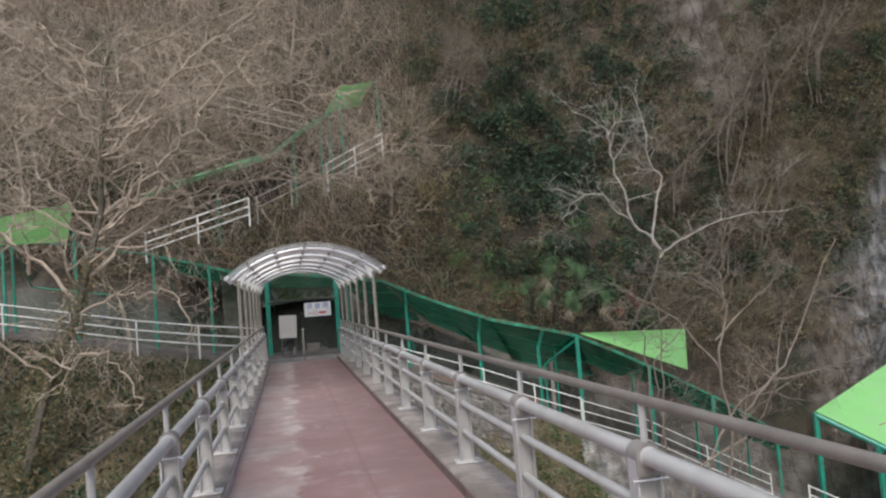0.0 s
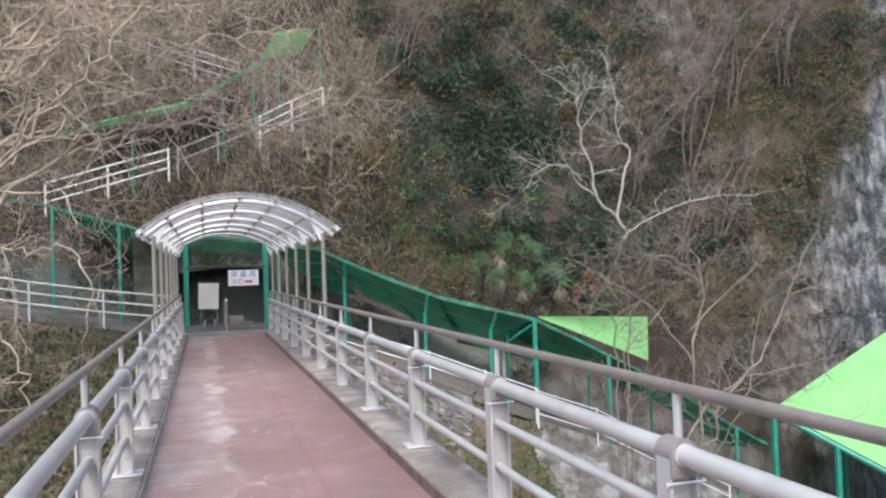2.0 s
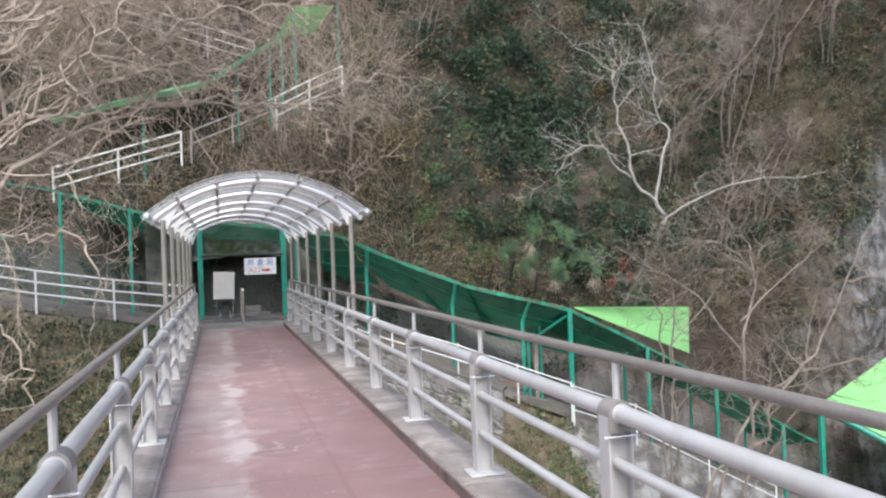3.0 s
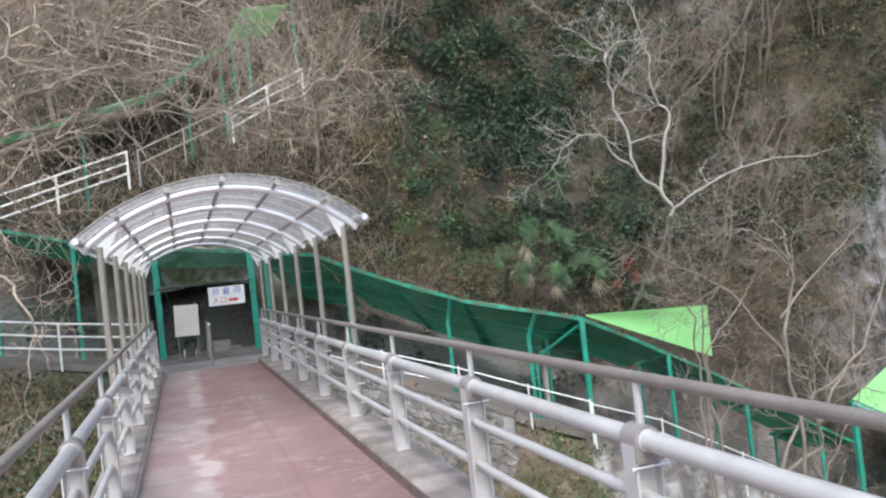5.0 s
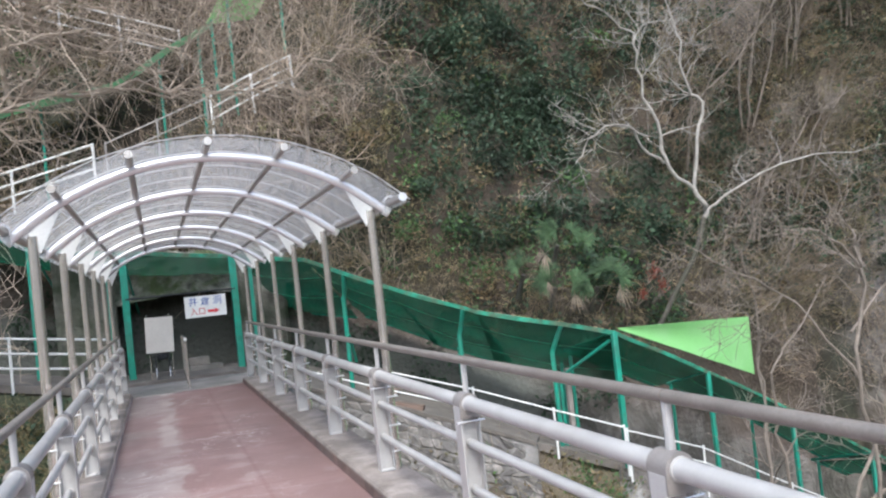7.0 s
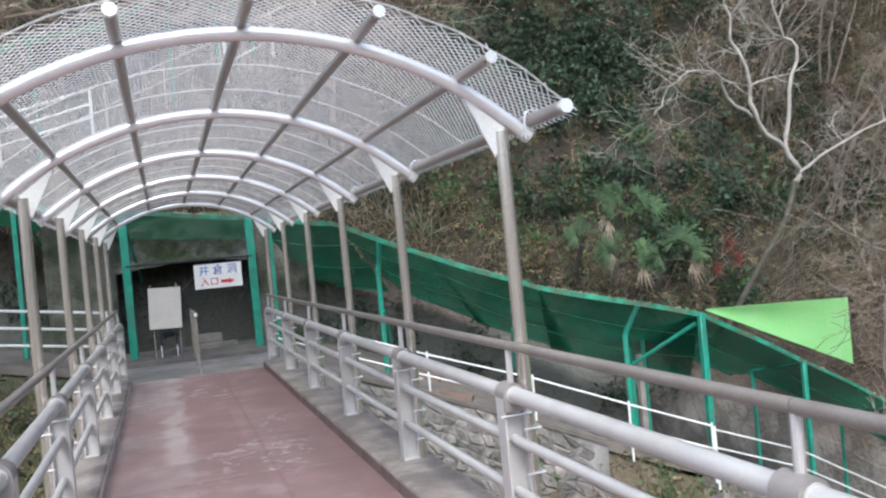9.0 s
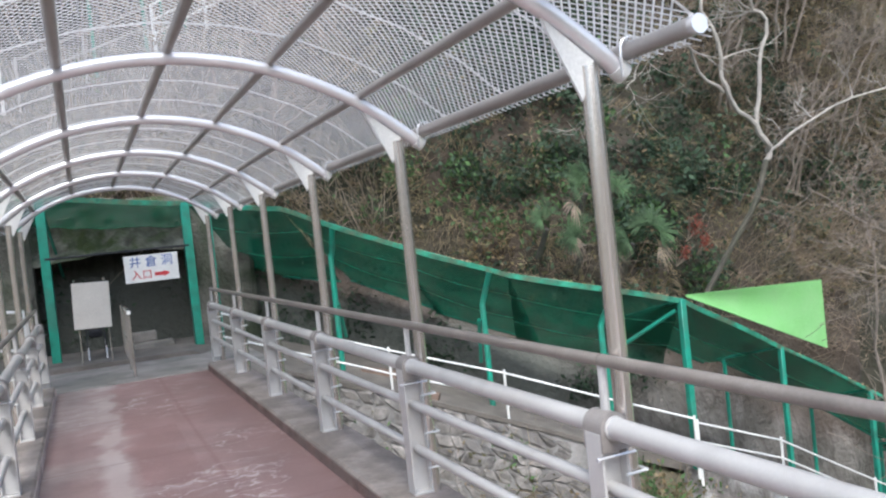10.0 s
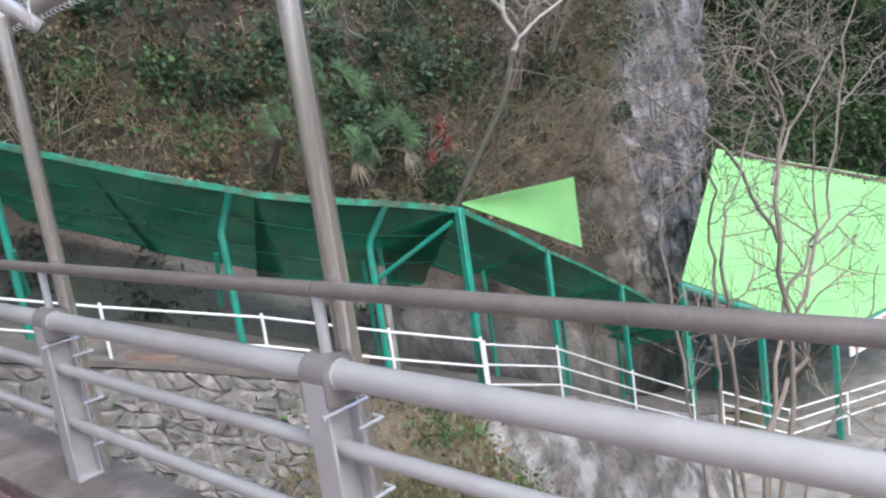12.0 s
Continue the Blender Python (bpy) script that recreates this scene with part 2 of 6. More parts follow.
def hill_material(name, soil, soil2, rock, rock2):
    """Soil and litter where the mask is 0, streaked limestone where it is 1."""
    m = material(name, soil, 0.95, 0, 0.4, 0.8, 9, 1.0, second=soil2, stain_scale=0.35, bump_dist=0.08)
    N, L = m.node_tree.nodes, m.node_tree.links
    p = N["Principled BSDF"]
    ground_col = p.inputs["Base Color"].links[0].from_socket
    tc = N.new("ShaderNodeTexCoord")
    mp = N.new("ShaderNodeMapping")
    mp.inputs["Scale"].default_value = (1.5, 1.5, 0.36)
    L.new(tc.outputs["Object"], mp.inputs[0])
    n = N.new("ShaderNodeTexNoise")
    n.inputs["Scale"].default_value, n.inputs["Detail"].default_value, n.inputs["Distortion"].default_value = 2.4, 15.0, 0.25
    L.new(mp.outputs[0], n.inputs["Vector"])
    r = N.new("ShaderNodeValToRGB")
    r.color_ramp.elements[0].position, r.color_ramp.elements[1].position = 0.38, 0.68
    r.color_ramp.elements[0].color, r.color_ramp.elements[1].color = (*rock, 1), (*rock2, 1)
    vo = N.new("ShaderNodeTexVoronoi")
    vo.feature = "DISTANCE_TO_EDGE"
    vo.inputs["Scale"].default_value = 1.1
    wob = N.new("ShaderNodeVectorMath")
    wob.operation = "MULTIPLY_ADD"
    wob.inputs[1].default_value = (0.9, 0.9, 0.9)
    L.new(n.outputs["Color"], wob.inputs[0]), L.new(mp.outputs[0], wob.inputs[2])
    L.new(wob.outputs[0], vo.inputs["Vector"])
    crack = N.new("ShaderNodeMapRange")
    crack.inputs[1].default_value, crack.inputs[2].default_value, crack.inputs[3].default_value, crack.inputs[4].default_value = 0.0, 0.10, -0.16, 0.0
    L.new(vo.outputs["Distance"], crack.inputs[0])
    cut = N.new("ShaderNodeMath")
    cut.operation = "ADD"
    L.new(n.outputs[0], cut.inputs[0]), L.new(crack.outputs[0], cut.inputs[1])
    L.new(cut.outputs[0], r.inputs[0])
    at = N.new("ShaderNodeAttribute")
    at.attribute_name = "rock"
    x = N.new("ShaderNodeMix")
    x.data_type = "RGBA"
    # warm, blotchy limestone towards the slope; grey-blue streaks at the cliff's outer edge
    warm = N.new("ShaderNodeValToRGB")
    warm.color_ramp.elements[0].position, warm.color_ramp.elements[1].position = 0.36, 0.74
    warm.color_ramp.elements[0].color, warm.color_ramp.elements[1].color = (0.062, 0.05, 0.042, 1), (0.30, 0.27, 0.25, 1)
    blot = N.new("ShaderNodeTexNoise")
    blot.inputs["Scale"].default_value, blot.inputs["Detail"].default_value = 1.3, 12.0
    L.new(tc.outputs["Object"], blot.inputs["Vector"])
    both = N.new("ShaderNodeMath")
    both.operation = "ADD"
    L.new(blot.outputs[0], both.inputs[0]), L.new(crack.outputs[0], both.inputs[1])
    L.new(both.outputs[0], warm.inputs[0])
    sep = N.new("ShaderNodeSeparateXYZ")
    L.new(tc.outputs["Object"], sep.inputs[0])
    where = N.new("ShaderNodeMath")
    where.operation = "MULTIPLY_ADD"
    where.inputs[1].default_value = 5.0
    L.new(n.outputs[0], where.inputs[0]), L.new(sep.outputs[0], where.inputs[2])
    side = N.new("ShaderNodeMapRange")
    side.inputs[1].default_value, side.inputs[2].default_value = 23.2, 25.6
    L.new(where.outputs[0], side.inputs[0])
    stone = N.new("ShaderNodeMix")
    stone.data_type = "RGBA"
    L.new(side.outputs[0], stone.inputs[0]), L.new(warm.outputs[0], stone.inputs[6]), L.new(r.outputs[0], stone.inputs[7])
    L.new(at.outputs["Fac"], x.inputs[0]), L.new(ground_col, x.inputs[6]), L.new(stone.outputs[2], x.inputs[7])
    # shade of the undercut behind the path, mixed in as a dark colour
    damp = N.new("ShaderNodeAttribute")
    damp.attribute_name = "damp"
    y = N.new("ShaderNodeMix")
    y.data_type = "RGBA"
    y.inputs[7].default_value = (0.10, 0.104, 0.09, 1)
    L.new(damp.outputs["Fac"], y.inputs[0]), L.new(x.outputs[2], y.inputs[6])
    L.new(y.outputs[2], p.inputs["Base Color"])
    return m


M_HILL = hill_material("hillside", (0.068, 0.052, 0.038), (0.032, 0.033, 0.02), (0.055, 0.057, 0.068), (0.29, 0.285, 0.295))
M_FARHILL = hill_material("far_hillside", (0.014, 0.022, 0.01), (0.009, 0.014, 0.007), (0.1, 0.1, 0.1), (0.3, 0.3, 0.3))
M_GROUND = material("bank_ground", (0.16, 0.132, 0.096), 0.95, 0, 0.35, 1.2, 14, 0.9, second=(0.075, 0.08, 0.04), stain_scale=0.5, bump_dist=0.05)


# ---- mesh helpers ----
BASE = {}


class Build:
    """Collects faces of one part, in world metres."""

    def __init__(self):
        self.v, self.f = [], []

    def add(self, verts, faces):
        o = len(self.v)
        self.v += [tuple(q) for q in verts]
        self.f += [tuple(i + o for i in q) for q in faces]
        return self

    def box(self, c, s, bev=0.0, m=None):
        x, y, z = (q / 2 for q in s)
        b = min(bev, 0.45 * min(s))
        if b <= 0:
            vs = [(i * x, j * y, k * z) for i in (-1, 1) for j in (-1, 1) for k in (-1, 1)]
            fs = [(0, 1, 3, 2), (4, 6, 7, 5), (0, 4, 5, 1), (2, 3, 7, 6), (0, 2, 6, 4), (1, 5, 7, 3)]
        else:
            bm = bmesh.new()
            bmesh.ops.create_cube(bm, size=1.0)
            for q in bm.verts:
                q.co = Vector((q.co.x * s[0], q.co.y * s[1], q.co.z * s[2]))
            bmesh.ops.bevel(bm, geom=bm.edges[:], offset=b, segments=1, affect="EDGES")
            bm.verts.index_update()
            vs = [tuple(q.co) for q in bm.verts]
            fs = [tuple(q.index for q in f.verts) for f in bm.faces]
            bm.free()
        if m is not None:
            vs = [m @ Vector(q) for q in vs]
        return self.add([(q[0] + c[0], q[1] + c[1], q[2] + c[2]) for q in vs], fs)

    def tube(self, pts, r, n=8, caps=True):
        pts = [Vector(p) for p in pts]
        rs = r if isinstance(r, (list, tuple)) else [r] * len(pts)
        vs, fs, side = [], [], None
        for i, p in enumerate(pts):
            d = (pts[min(i + 1, len(pts) - 1)] - pts[max(i - 1, 0)]).normalized()
            if side is None:
                side = d.orthogonal().normalized()
            side = (side - d * side.dot(d))
            side = side.normalized() if side.length > 1e-6 else d.orthogonal().normalized()
            up = d.cross(side)
            for k in range(n):
                a = 2 * math.pi * k / n
                vs.append(p + (side * math.cos(a) + up * math.sin(a)) * rs[i])
        for i in range(len(pts) - 1):
            for k in range(n):
                a, b = i * n + k, i * n + (k + 1) % n
                fs.append((a, b, b + n, a + n))
        if caps:
            fs.append(tuple(range(n))[::-1])
            fs.append(tuple(range((len(pts) - 1) * n, len(pts) * n)))
        return self.add(vs, fs)

    def sheet(self, rows, thick=0.01):
        """A slab through a grid of points (list of rows)."""
        nr, nc = len(rows), len(rows[0])
        P = [[Vector(p) for p in r] for r in rows]
        top, bot = [], []
        for i in range(nr):
            for j in range(nc):
                a = P[min(i + 1, nr - 1)][j] - P[max(i - 1, 0)][j]
                b = P[i][min(j + 1, nc - 1)] - P[i][max(j - 1, 0)]
                n = a.cross(b).normalized() * (thick / 2)
                top.append(P[i][j] + n)
                bot.append(P[i][j] - n)
        o = nr * nc
        fs = []
        for i in range(nr - 1):
            for j in range(nc - 1):
                a = i * nc + j
                fs += [(a, a + nc, a + nc + 1, a + 1), (a + o, a + 1 + o, a + nc + 1 + o, a + nc + o)]
        rim = [j for j in range(nc)] + [i * nc + nc - 1 for i in range(1, nr)] + [(nr - 1) * nc + j for j in range(nc - 2, -1, -1)] + [i * nc for i in range(nr - 2, 0, -1)]
        for a, b in zip(rim, rim[1:] + rim[:1]):
            fs.append((a, b, b + o, a + o))
        return self.add(top + bot, fs)

    def mesh(self, name, smooth=False, origin=(0, 0, 0)):
        me = bpy.data.meshes.new(name)
        ox, oy, oz = origin
        me.from_pydata([(a - ox, b - oy, c - oz) for a, b, c in self.v], [], self.f)
        if smooth:
            me.polygons.foreach_set("use_smooth", [True] * len(me.polygons))
            me.set_sharp_from_angle(angle=radians(40))
        me.update()
        return me


def thing(name, at, label, category, group="", kind=""):
    """An Empty at a thing's base."""
    ob = new(name)
    ob.empty_display_size = 0.2
    ob.location = at
    BASE[ob.name] = Vector(at)
    return tagged(ob, label, category, group, kind)


def part(name, b, mat, parent, label="", smooth=True, kind=""):
    """One mesh under a thing or under a part."""
    o = BASE[parent.name]
    ob = new(name, b.mesh(name, smooth, o))
    ob.data.materials.append(mat)
    ob.parent = parent
    BASE[ob.name] = o
    return tagged(ob, label, kind=kind)


def solo(name, b, mat, label, category, at=(0, 0, 0), smooth=False, kind="", group=""):
    """A top-level mesh."""
    ob = new(name, b.mesh(name, smooth, at))
    ob.data.materials.append(mat)
    ob.location = at
    BASE[ob.name] = Vector(at)
    return tagged(ob, label, category, group, kind)


def twin(ob, parent, shift, name=None):
    """The same part again, moved within its thing."""
    c = new(name or ob.name.split(".")[0], ob.data)
    c.parent = parent
    c.location = Vector(ob.location) + Vector(shift)
    BASE[c.name] = BASE[parent.name]
    if "label" in ob:
        c["label"] = ob["label"]
    return c


def hash01(i, j, k):
    q = np.sin(i * 127.1 + j * 311.7 + k * 74.7) * 43758.5453
    return q - np.floor(q)


def vnoise(x, y, z):
    """Value noise, 0 to 1, on arrays."""
    xi, yi, zi = np.floor(x), np.floor(y), np.floor(z)
    fx, fy, fz = x - xi, y - yi, z - zi
    fx, fy, fz = (q * q * (3 - 2 * q) for q in (fx, fy, fz))
    out = 0
    for a in (0, 1):
        for b in (0, 1):
            for c in (0, 1):
                w = (fx if a else 1 - fx) * (fy if b else 1 - fy) * (fz if c else 1 - fz)
                out = out + w * hash01(xi + a, yi + b, zi + c)
    return out


def fbm(x, y, z, octaves=4):
    out, amp, tot = 0, 1.0, 0
    for _ in range(octaves):
        out = out + amp * vnoise(x, y, z)
        tot += amp
        x, y, z, amp = x * 2.03 + 11.3, y * 2.03 + 5.7, z * 2.03 + 3.1, amp * 0.5
    return out / tot


def raw_mesh(name, v, f, mat, smooth=False):
    """A mesh from arrays: v (n, 3), f (m, 3 or 4)."""
    me = bpy.data.meshes.new(name)
    v, f = np.asarray(v, dtype=np.float32), np.asarray(f, dtype=np.int32)
    k = f.shape[1]
    me.vertices.add(len(v))
    me.vertices.foreach_set("co", v.ravel())
    me.loops.add(f.size)
    me.loops.foreach_set("vertex_index", f.ravel())
    me.polygons.add(len(f))
    me.polygons.foreach_set("loop_start", np.arange(0, f.size, k, dtype=np.int32))
    me.polygons.foreach_set("loop_total", np.full(len(f), k, dtype=np.int32))
    if smooth:
        me.polygons.foreach_set("use_smooth", np.ones(len(f), dtype=bool))
    me.update(calc_edges=True)
    me.materials.append(mat)
    return me


# ---- the lie of the land ----
# centre line of the footpath: x, y, z
WAY = np.array([(-45, 32.5, 7.5), (-9.2, 29.0, 1.5), (-5, 28.8, 0.6), (-3.2, 28.7, 0.3), (-1.6, 28.6, 0), (1.2, 28.4, 0), (2.2, 28.0, -0.25), (4.4, 26.5, -1.0), (6.1, 25.3, -1.65), (8.3, 24.5, -2.6), (10.4, 24.75, -3.45), (12.3, 24.65, -4.35), (14.3, 24.45, -5.3), (17.5, 25, -6.6), (20, 25.2, -7.3), (48, 25.5, -7.6)])
# foot of the hill: x, y, metres of retreat per metre of height, share of bare rock
FOOT = np.array([(-60, 40, 0.6, 0), (-12, 31.4, 0.5, 0), (-3, 30.6, 0.36, 0), (1.3, 30.6, 0.26, 0), (4.5, 28.3, 0.34, 0), (7.0, 26.8, 0.38, 0), (9.5, 26.2, 0.34, 0), (13, 26.6, 0.26, 0.05), (16.0, 26.9, 0.20, 0.6), (19.5, 27.4, 0.10, 0.9), (22.5, 27.5, 0.06, 1.0), (24.6, 27.7, 0.0, 1.0), (25.5, 29.0, -0.16, 1.0), (25.8, 33, -0.2, 0.8), (25, 50, -0.2, 0.0)])
FAR_FOOT = np.array([(14, 66, 0.6, 0), (26, 52, 0.5, 0), (36, 42, 0.5, 0), (46, 33, 0.5, 0), (60, 20, 0.5, 0), (80, -10, 0.5, 0), (95, -60, 0.5, 0)])


def way_z(x):
    return np.interp(x, WAY[:, 0], WAY[:, 2])


def hill(s, z, foot=FOOT, rough=1.0):
    """Points of a hillside: s metres along its foot, z the height. Returns places, rock share, the way out of the slope."""
    seg = np.r_[0, np.cumsum(np.hypot(np.diff(foot[:, 0]), np.diff(foot[:, 1])))]
    x0, y0, k, rk = (np.interp(s, seg, foot[:, i]) for i in range(4))
    x1, y1 = np.interp(s + 1.5, seg, foot[:, 0]), np.interp(s + 1.5, seg, foot[:, 1])
    xm, ym = np.interp(s - 1.5, seg, foot[:, 0]), np.interp(s - 1.5, seg, foot[:, 1])
    tx, ty = x1 - xm, y1 - ym
    ln = np.hypot(tx, ty) + 1e-6
    nx, ny = -ty / ln, tx / ln
    h = z - way_z(x0)
    up = np.clip(h, 0, None)
    back = k * up + 0.012 * up ** 1.5 * (1 - rk)
    bulge = rough * ((fbm(x0 * 0.22, y0 * 0.22, z * 0.16) - 0.5) * 2.6 + (fbm(x0 * 0.8 + 7, y0 * 0.8, z * 0.5) - 0.5) * 1.3)
    fold = (fbm(x0 * 0.9 + 3, y0 * 0.9, z * 0.14, 5) - 0.5) * 2.0 + (fbm(x0 * 2.6, y0 * 2.6, z * 0.9, 3) - 0.5) * 0.7 + np.abs(fbm(x0 * 1.3 + 11, y0 * 1.3, z * 0.8, 4) - 0.5) * 2.4
    d = back + np.clip(h / 2.5, 0.12, 1) * (bulge * (1 - rk) + fold * rk)
    wob = (fbm(x0 * 0.5 + 40, y0 * 0.5, z * 0.4) - 0.5) * 5
    low = np.clip((2.6 + (x0 - 18) * 0.55 + wob - z) * 0.6, 0, 1) * np.clip((x0 - 18.8 + wob * 0.7) * 0.5, 0, 1)
    rim = np.clip((x0 - 23.6 - 0.05 * np.clip(z - 4, 0, 8) + wob * 0.3) * 1.2, 0, 1) * np.clip((fbm(z * 0.42 + 3, x0 * 0.3, z * 0) - 0.40) * 7, 0.1, 1)
    crag = 0.85 * np.clip(1.4 - np.abs(x0 - 17.3 + wob * 0.4) * 0.6, 0, 1) * np.clip((z - 8.0 + wob) * 0.6, 0, 1)
    cut = np.clip((2.3 - h) * 0.9, 0, 1) * np.clip(0.4 + (x0 - 7) * 0.25, 0.4, 0.8)
    rock = np.clip(np.maximum.reduce([low, rim, crag, cut]), 0, 1)
    return np.stack([x0 + nx * d, y0 + ny * d, z], -1), rock, np.stack([-nx, -ny, 0.35 + 0 * nx], -1)


def grid_faces(a, b):
    i = np.arange(a - 1)[:, None] * b + np.arange(b - 1)[None]
    return np.stack([i, i + b, i + b + 1, i + 1], -1).reshape(-1, 4)


_s, _z = np.meshgrid(np.r_[np.linspace(0, 44, 40), np.linspace(44.3, 123, 260)], np.r_[np.linspace(-9.5, 14, 130), np.linspace(14.5, 34, 30)], indexing="ij")
_p, _r, _n = hill(_s, _z)
hill_me = raw_mesh("hillside", _p.reshape(-1, 3), grid_faces(*_s.shape)[:, ::-1], M_HILL, True)
_at = hill_me.attributes.new("rock", "FLOAT", "POINT")
_at.data.foreach_set("value", _r.ravel().astype(np.float32))
# painted shade: strongest low behind the path, ending at the lit ledge
_at = hill_me.attributes.new("damp", "FLOAT", "POINT")
_h = (_z - way_z(_p[..., 0])).ravel()
_at.data.foreach_set("value", (np.clip((1.6 + 0.5 * (fbm(_p[..., 0] * 1.3, _p[..., 1] * 1.3, _p[..., 2]).ravel() - 0.5) - _h) * 3, 0, 1) * np.clip((9.5 - _p[..., 0].ravel()) * 0.5, 0.35, 0.95)).astype(np.float32))
tagged(new("hillside", hill_me), "steep brown wooded hillside with bare limestone cliff", "hillside", kind="structure")
_s, _z = np.meshgrid(np.linspace(0, 150, 110), np.linspace(-9, 45, 50), indexing="ij")
_p, _r, _n = hill(_s, _z, FAR_FOOT, 4.0)
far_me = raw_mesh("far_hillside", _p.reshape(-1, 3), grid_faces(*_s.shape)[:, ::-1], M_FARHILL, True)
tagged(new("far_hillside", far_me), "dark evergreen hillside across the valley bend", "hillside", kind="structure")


def ground_z(x, y):
    """Bank and river bed."""
    best, zz = np.full(np.shape(x), 1e9), np.zeros(np.shape(x))
    for a, b in zip(WAY[:-1], WAY[1:]):
        dx, dy = b[0] - a[0], b[1] - a[1]
        t = np.clip(((x - a[0]) * dx + (y - a[1]) * dy) / (dx * dx + dy * dy), 0, 1)
        d = np.hypot(x - a[0] - t * dx, y - a[1] - t * dy)
        m = d < best
        best, zz = np.where(m, d, best), np.where(m, a[2] + t * (b[2] - a[2]), zz)
    drop = np.interp(x, (-0.2, 0.3, 5.7, 6.9, 7.5, 8.6), (0.02, 2.0, 2.0, 0.35, 0.35, 2.6)) * np.clip((best - 0.95) / 0.35, 0, 1)
    z = zz - 0.12 - drop - np.clip(best - 1.2, 0, None) * np.where(x < 0, 0.55, 0.55)
    z = np.where(best < 0.95, zz - 0.12, z)
    far = np.clip((-y - 12) * 0.5, 0, 25)
    return np.maximum(z, -8.2) + far + (fbm(x * 0.5, y * 0.5, x * 0) - 0.5) * np.where(best < 1.2, 0.0, 0.8)


_x, _y = np.meshgrid(np.r_[-900, -300, -120, np.linspace(-60, -14, 40), np.linspace(-13.5, 30, 150), np.linspace(32, 70, 24), 120, 300, 900], np.r_[-900, -300, -100, np.linspace(-60, 10, 50), np.linspace(10.5, 34, 90), 40, 50, 80, 300, 900], indexing="ij")
_gz = np.where((np.abs(_x) > 110) | (np.abs(_y) > 90), 12.0, ground_z(_x, _y))
tagged(new("ground", raw_mesh("ground", np.stack([_x, _y, _gz], -1).reshape(-1, 3), grid_faces(*_x.shape)[:, ::-1], M_GROUND, True)), "brown grassy river bank and gravel bed", "ground", kind="structure")

# ---- footpath slab ----
_b = Build()
_L, _R = [], []
for i, p in enumerate(WAY):
    d = WAY[min(i + 1, len(WAY) - 1)] - WAY[max(i - 1, 0)]
    n = Vector((-d[1], d[0], 0)).normalized()
    _L.append(Vector(p) + n * 1.35)
    _R.append(Vector(p) - n * 0.95)
_b.sheet([_R, _L], 0.16)
solo("footpath", _b, M_EARTH, "trodden earth footpath along the foot of the hill", "path", kind="structure")

# landing between bridge and path
_b = Build()
_b.box((0.2, 27.65, -0.115), (3.6, 4.46, 0.24), 0.004)
solo("landing", _b, M_CONC, "worn grey concrete landing at the bridge's end", "landing", kind="structure")
_b = Build()
_b.box((0.1, 26.9, -4.4), (4.4, 2.6, 8.2), 0.03)
solo("abutment", _b, M_CONC, "stained concrete bridge abutment", "abutment", kind="structure")

# ---- bridge ----
XL, XR = -1.072, 1.27
KL, KR = -0.93, 1.06
Y0, Y1 = -6.0, 25.4
_b = Build()
_b.box(((KL + KR) / 2, (Y0 + Y1) / 2, -0.15), (KR - KL + 0.002, Y1 - Y0, 0.3))
solo("bridge_deck", _b, M_DECK, "red-painted bridge deck with a worn grey strip", "bridge deck", kind="structure")
for side, a, c in (("left", KL - 0.36, KL), ("right", KR, KR + 0.40)):
    _b = Build()
    n = 4
    for i in range(n):
        ya = Y0 + (Y1 - Y0) * i / n
        yb = Y0 + (Y1 - Y0) * (i + 1) / n - 0.006
        _b.box(((a + c) / 2, (ya + yb) / 2, -0.15), (c - a, yb - ya, 0.52), 0.018)
    solo("kerb", _b, M_KERB, "weathered grey concrete bridge kerb", "kerb", kind="structure", group="bridge kerbs")
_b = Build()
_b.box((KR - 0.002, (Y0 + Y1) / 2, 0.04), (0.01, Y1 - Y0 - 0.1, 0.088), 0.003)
solo("kerb_face_strip", _b, M_KERBDARK, "dark red-brown strip on the kerb's side", "trim", kind="structure")
# added strip: its pale colour brightens the left kerb's shaded face
_b = Build()
_b.box((KL + 0.002, (Y0 + Y1) / 2, 0.04), (0.012, Y1 - Y0 - 0.1, 0.09), 0.003)
solo("kerb_face_strip", _b, M_KERBPALE, "pale pinkish-grey strip added to lighten the kerb's side", "trim", kind="structure")
_b = Build()
for x in (-0.75, 0.9):
    _b.box((x, (Y0 + Y1) / 2, -0.32 - 0.35), (0.3, Y1 - Y0, 0.7))
solo("bridge_girder", _b, M_CONC, "pair of girders under the bridge deck", "girder", kind="structure")

POST_Y = [15.9 + 2 * k for k in range(-9, 5)]


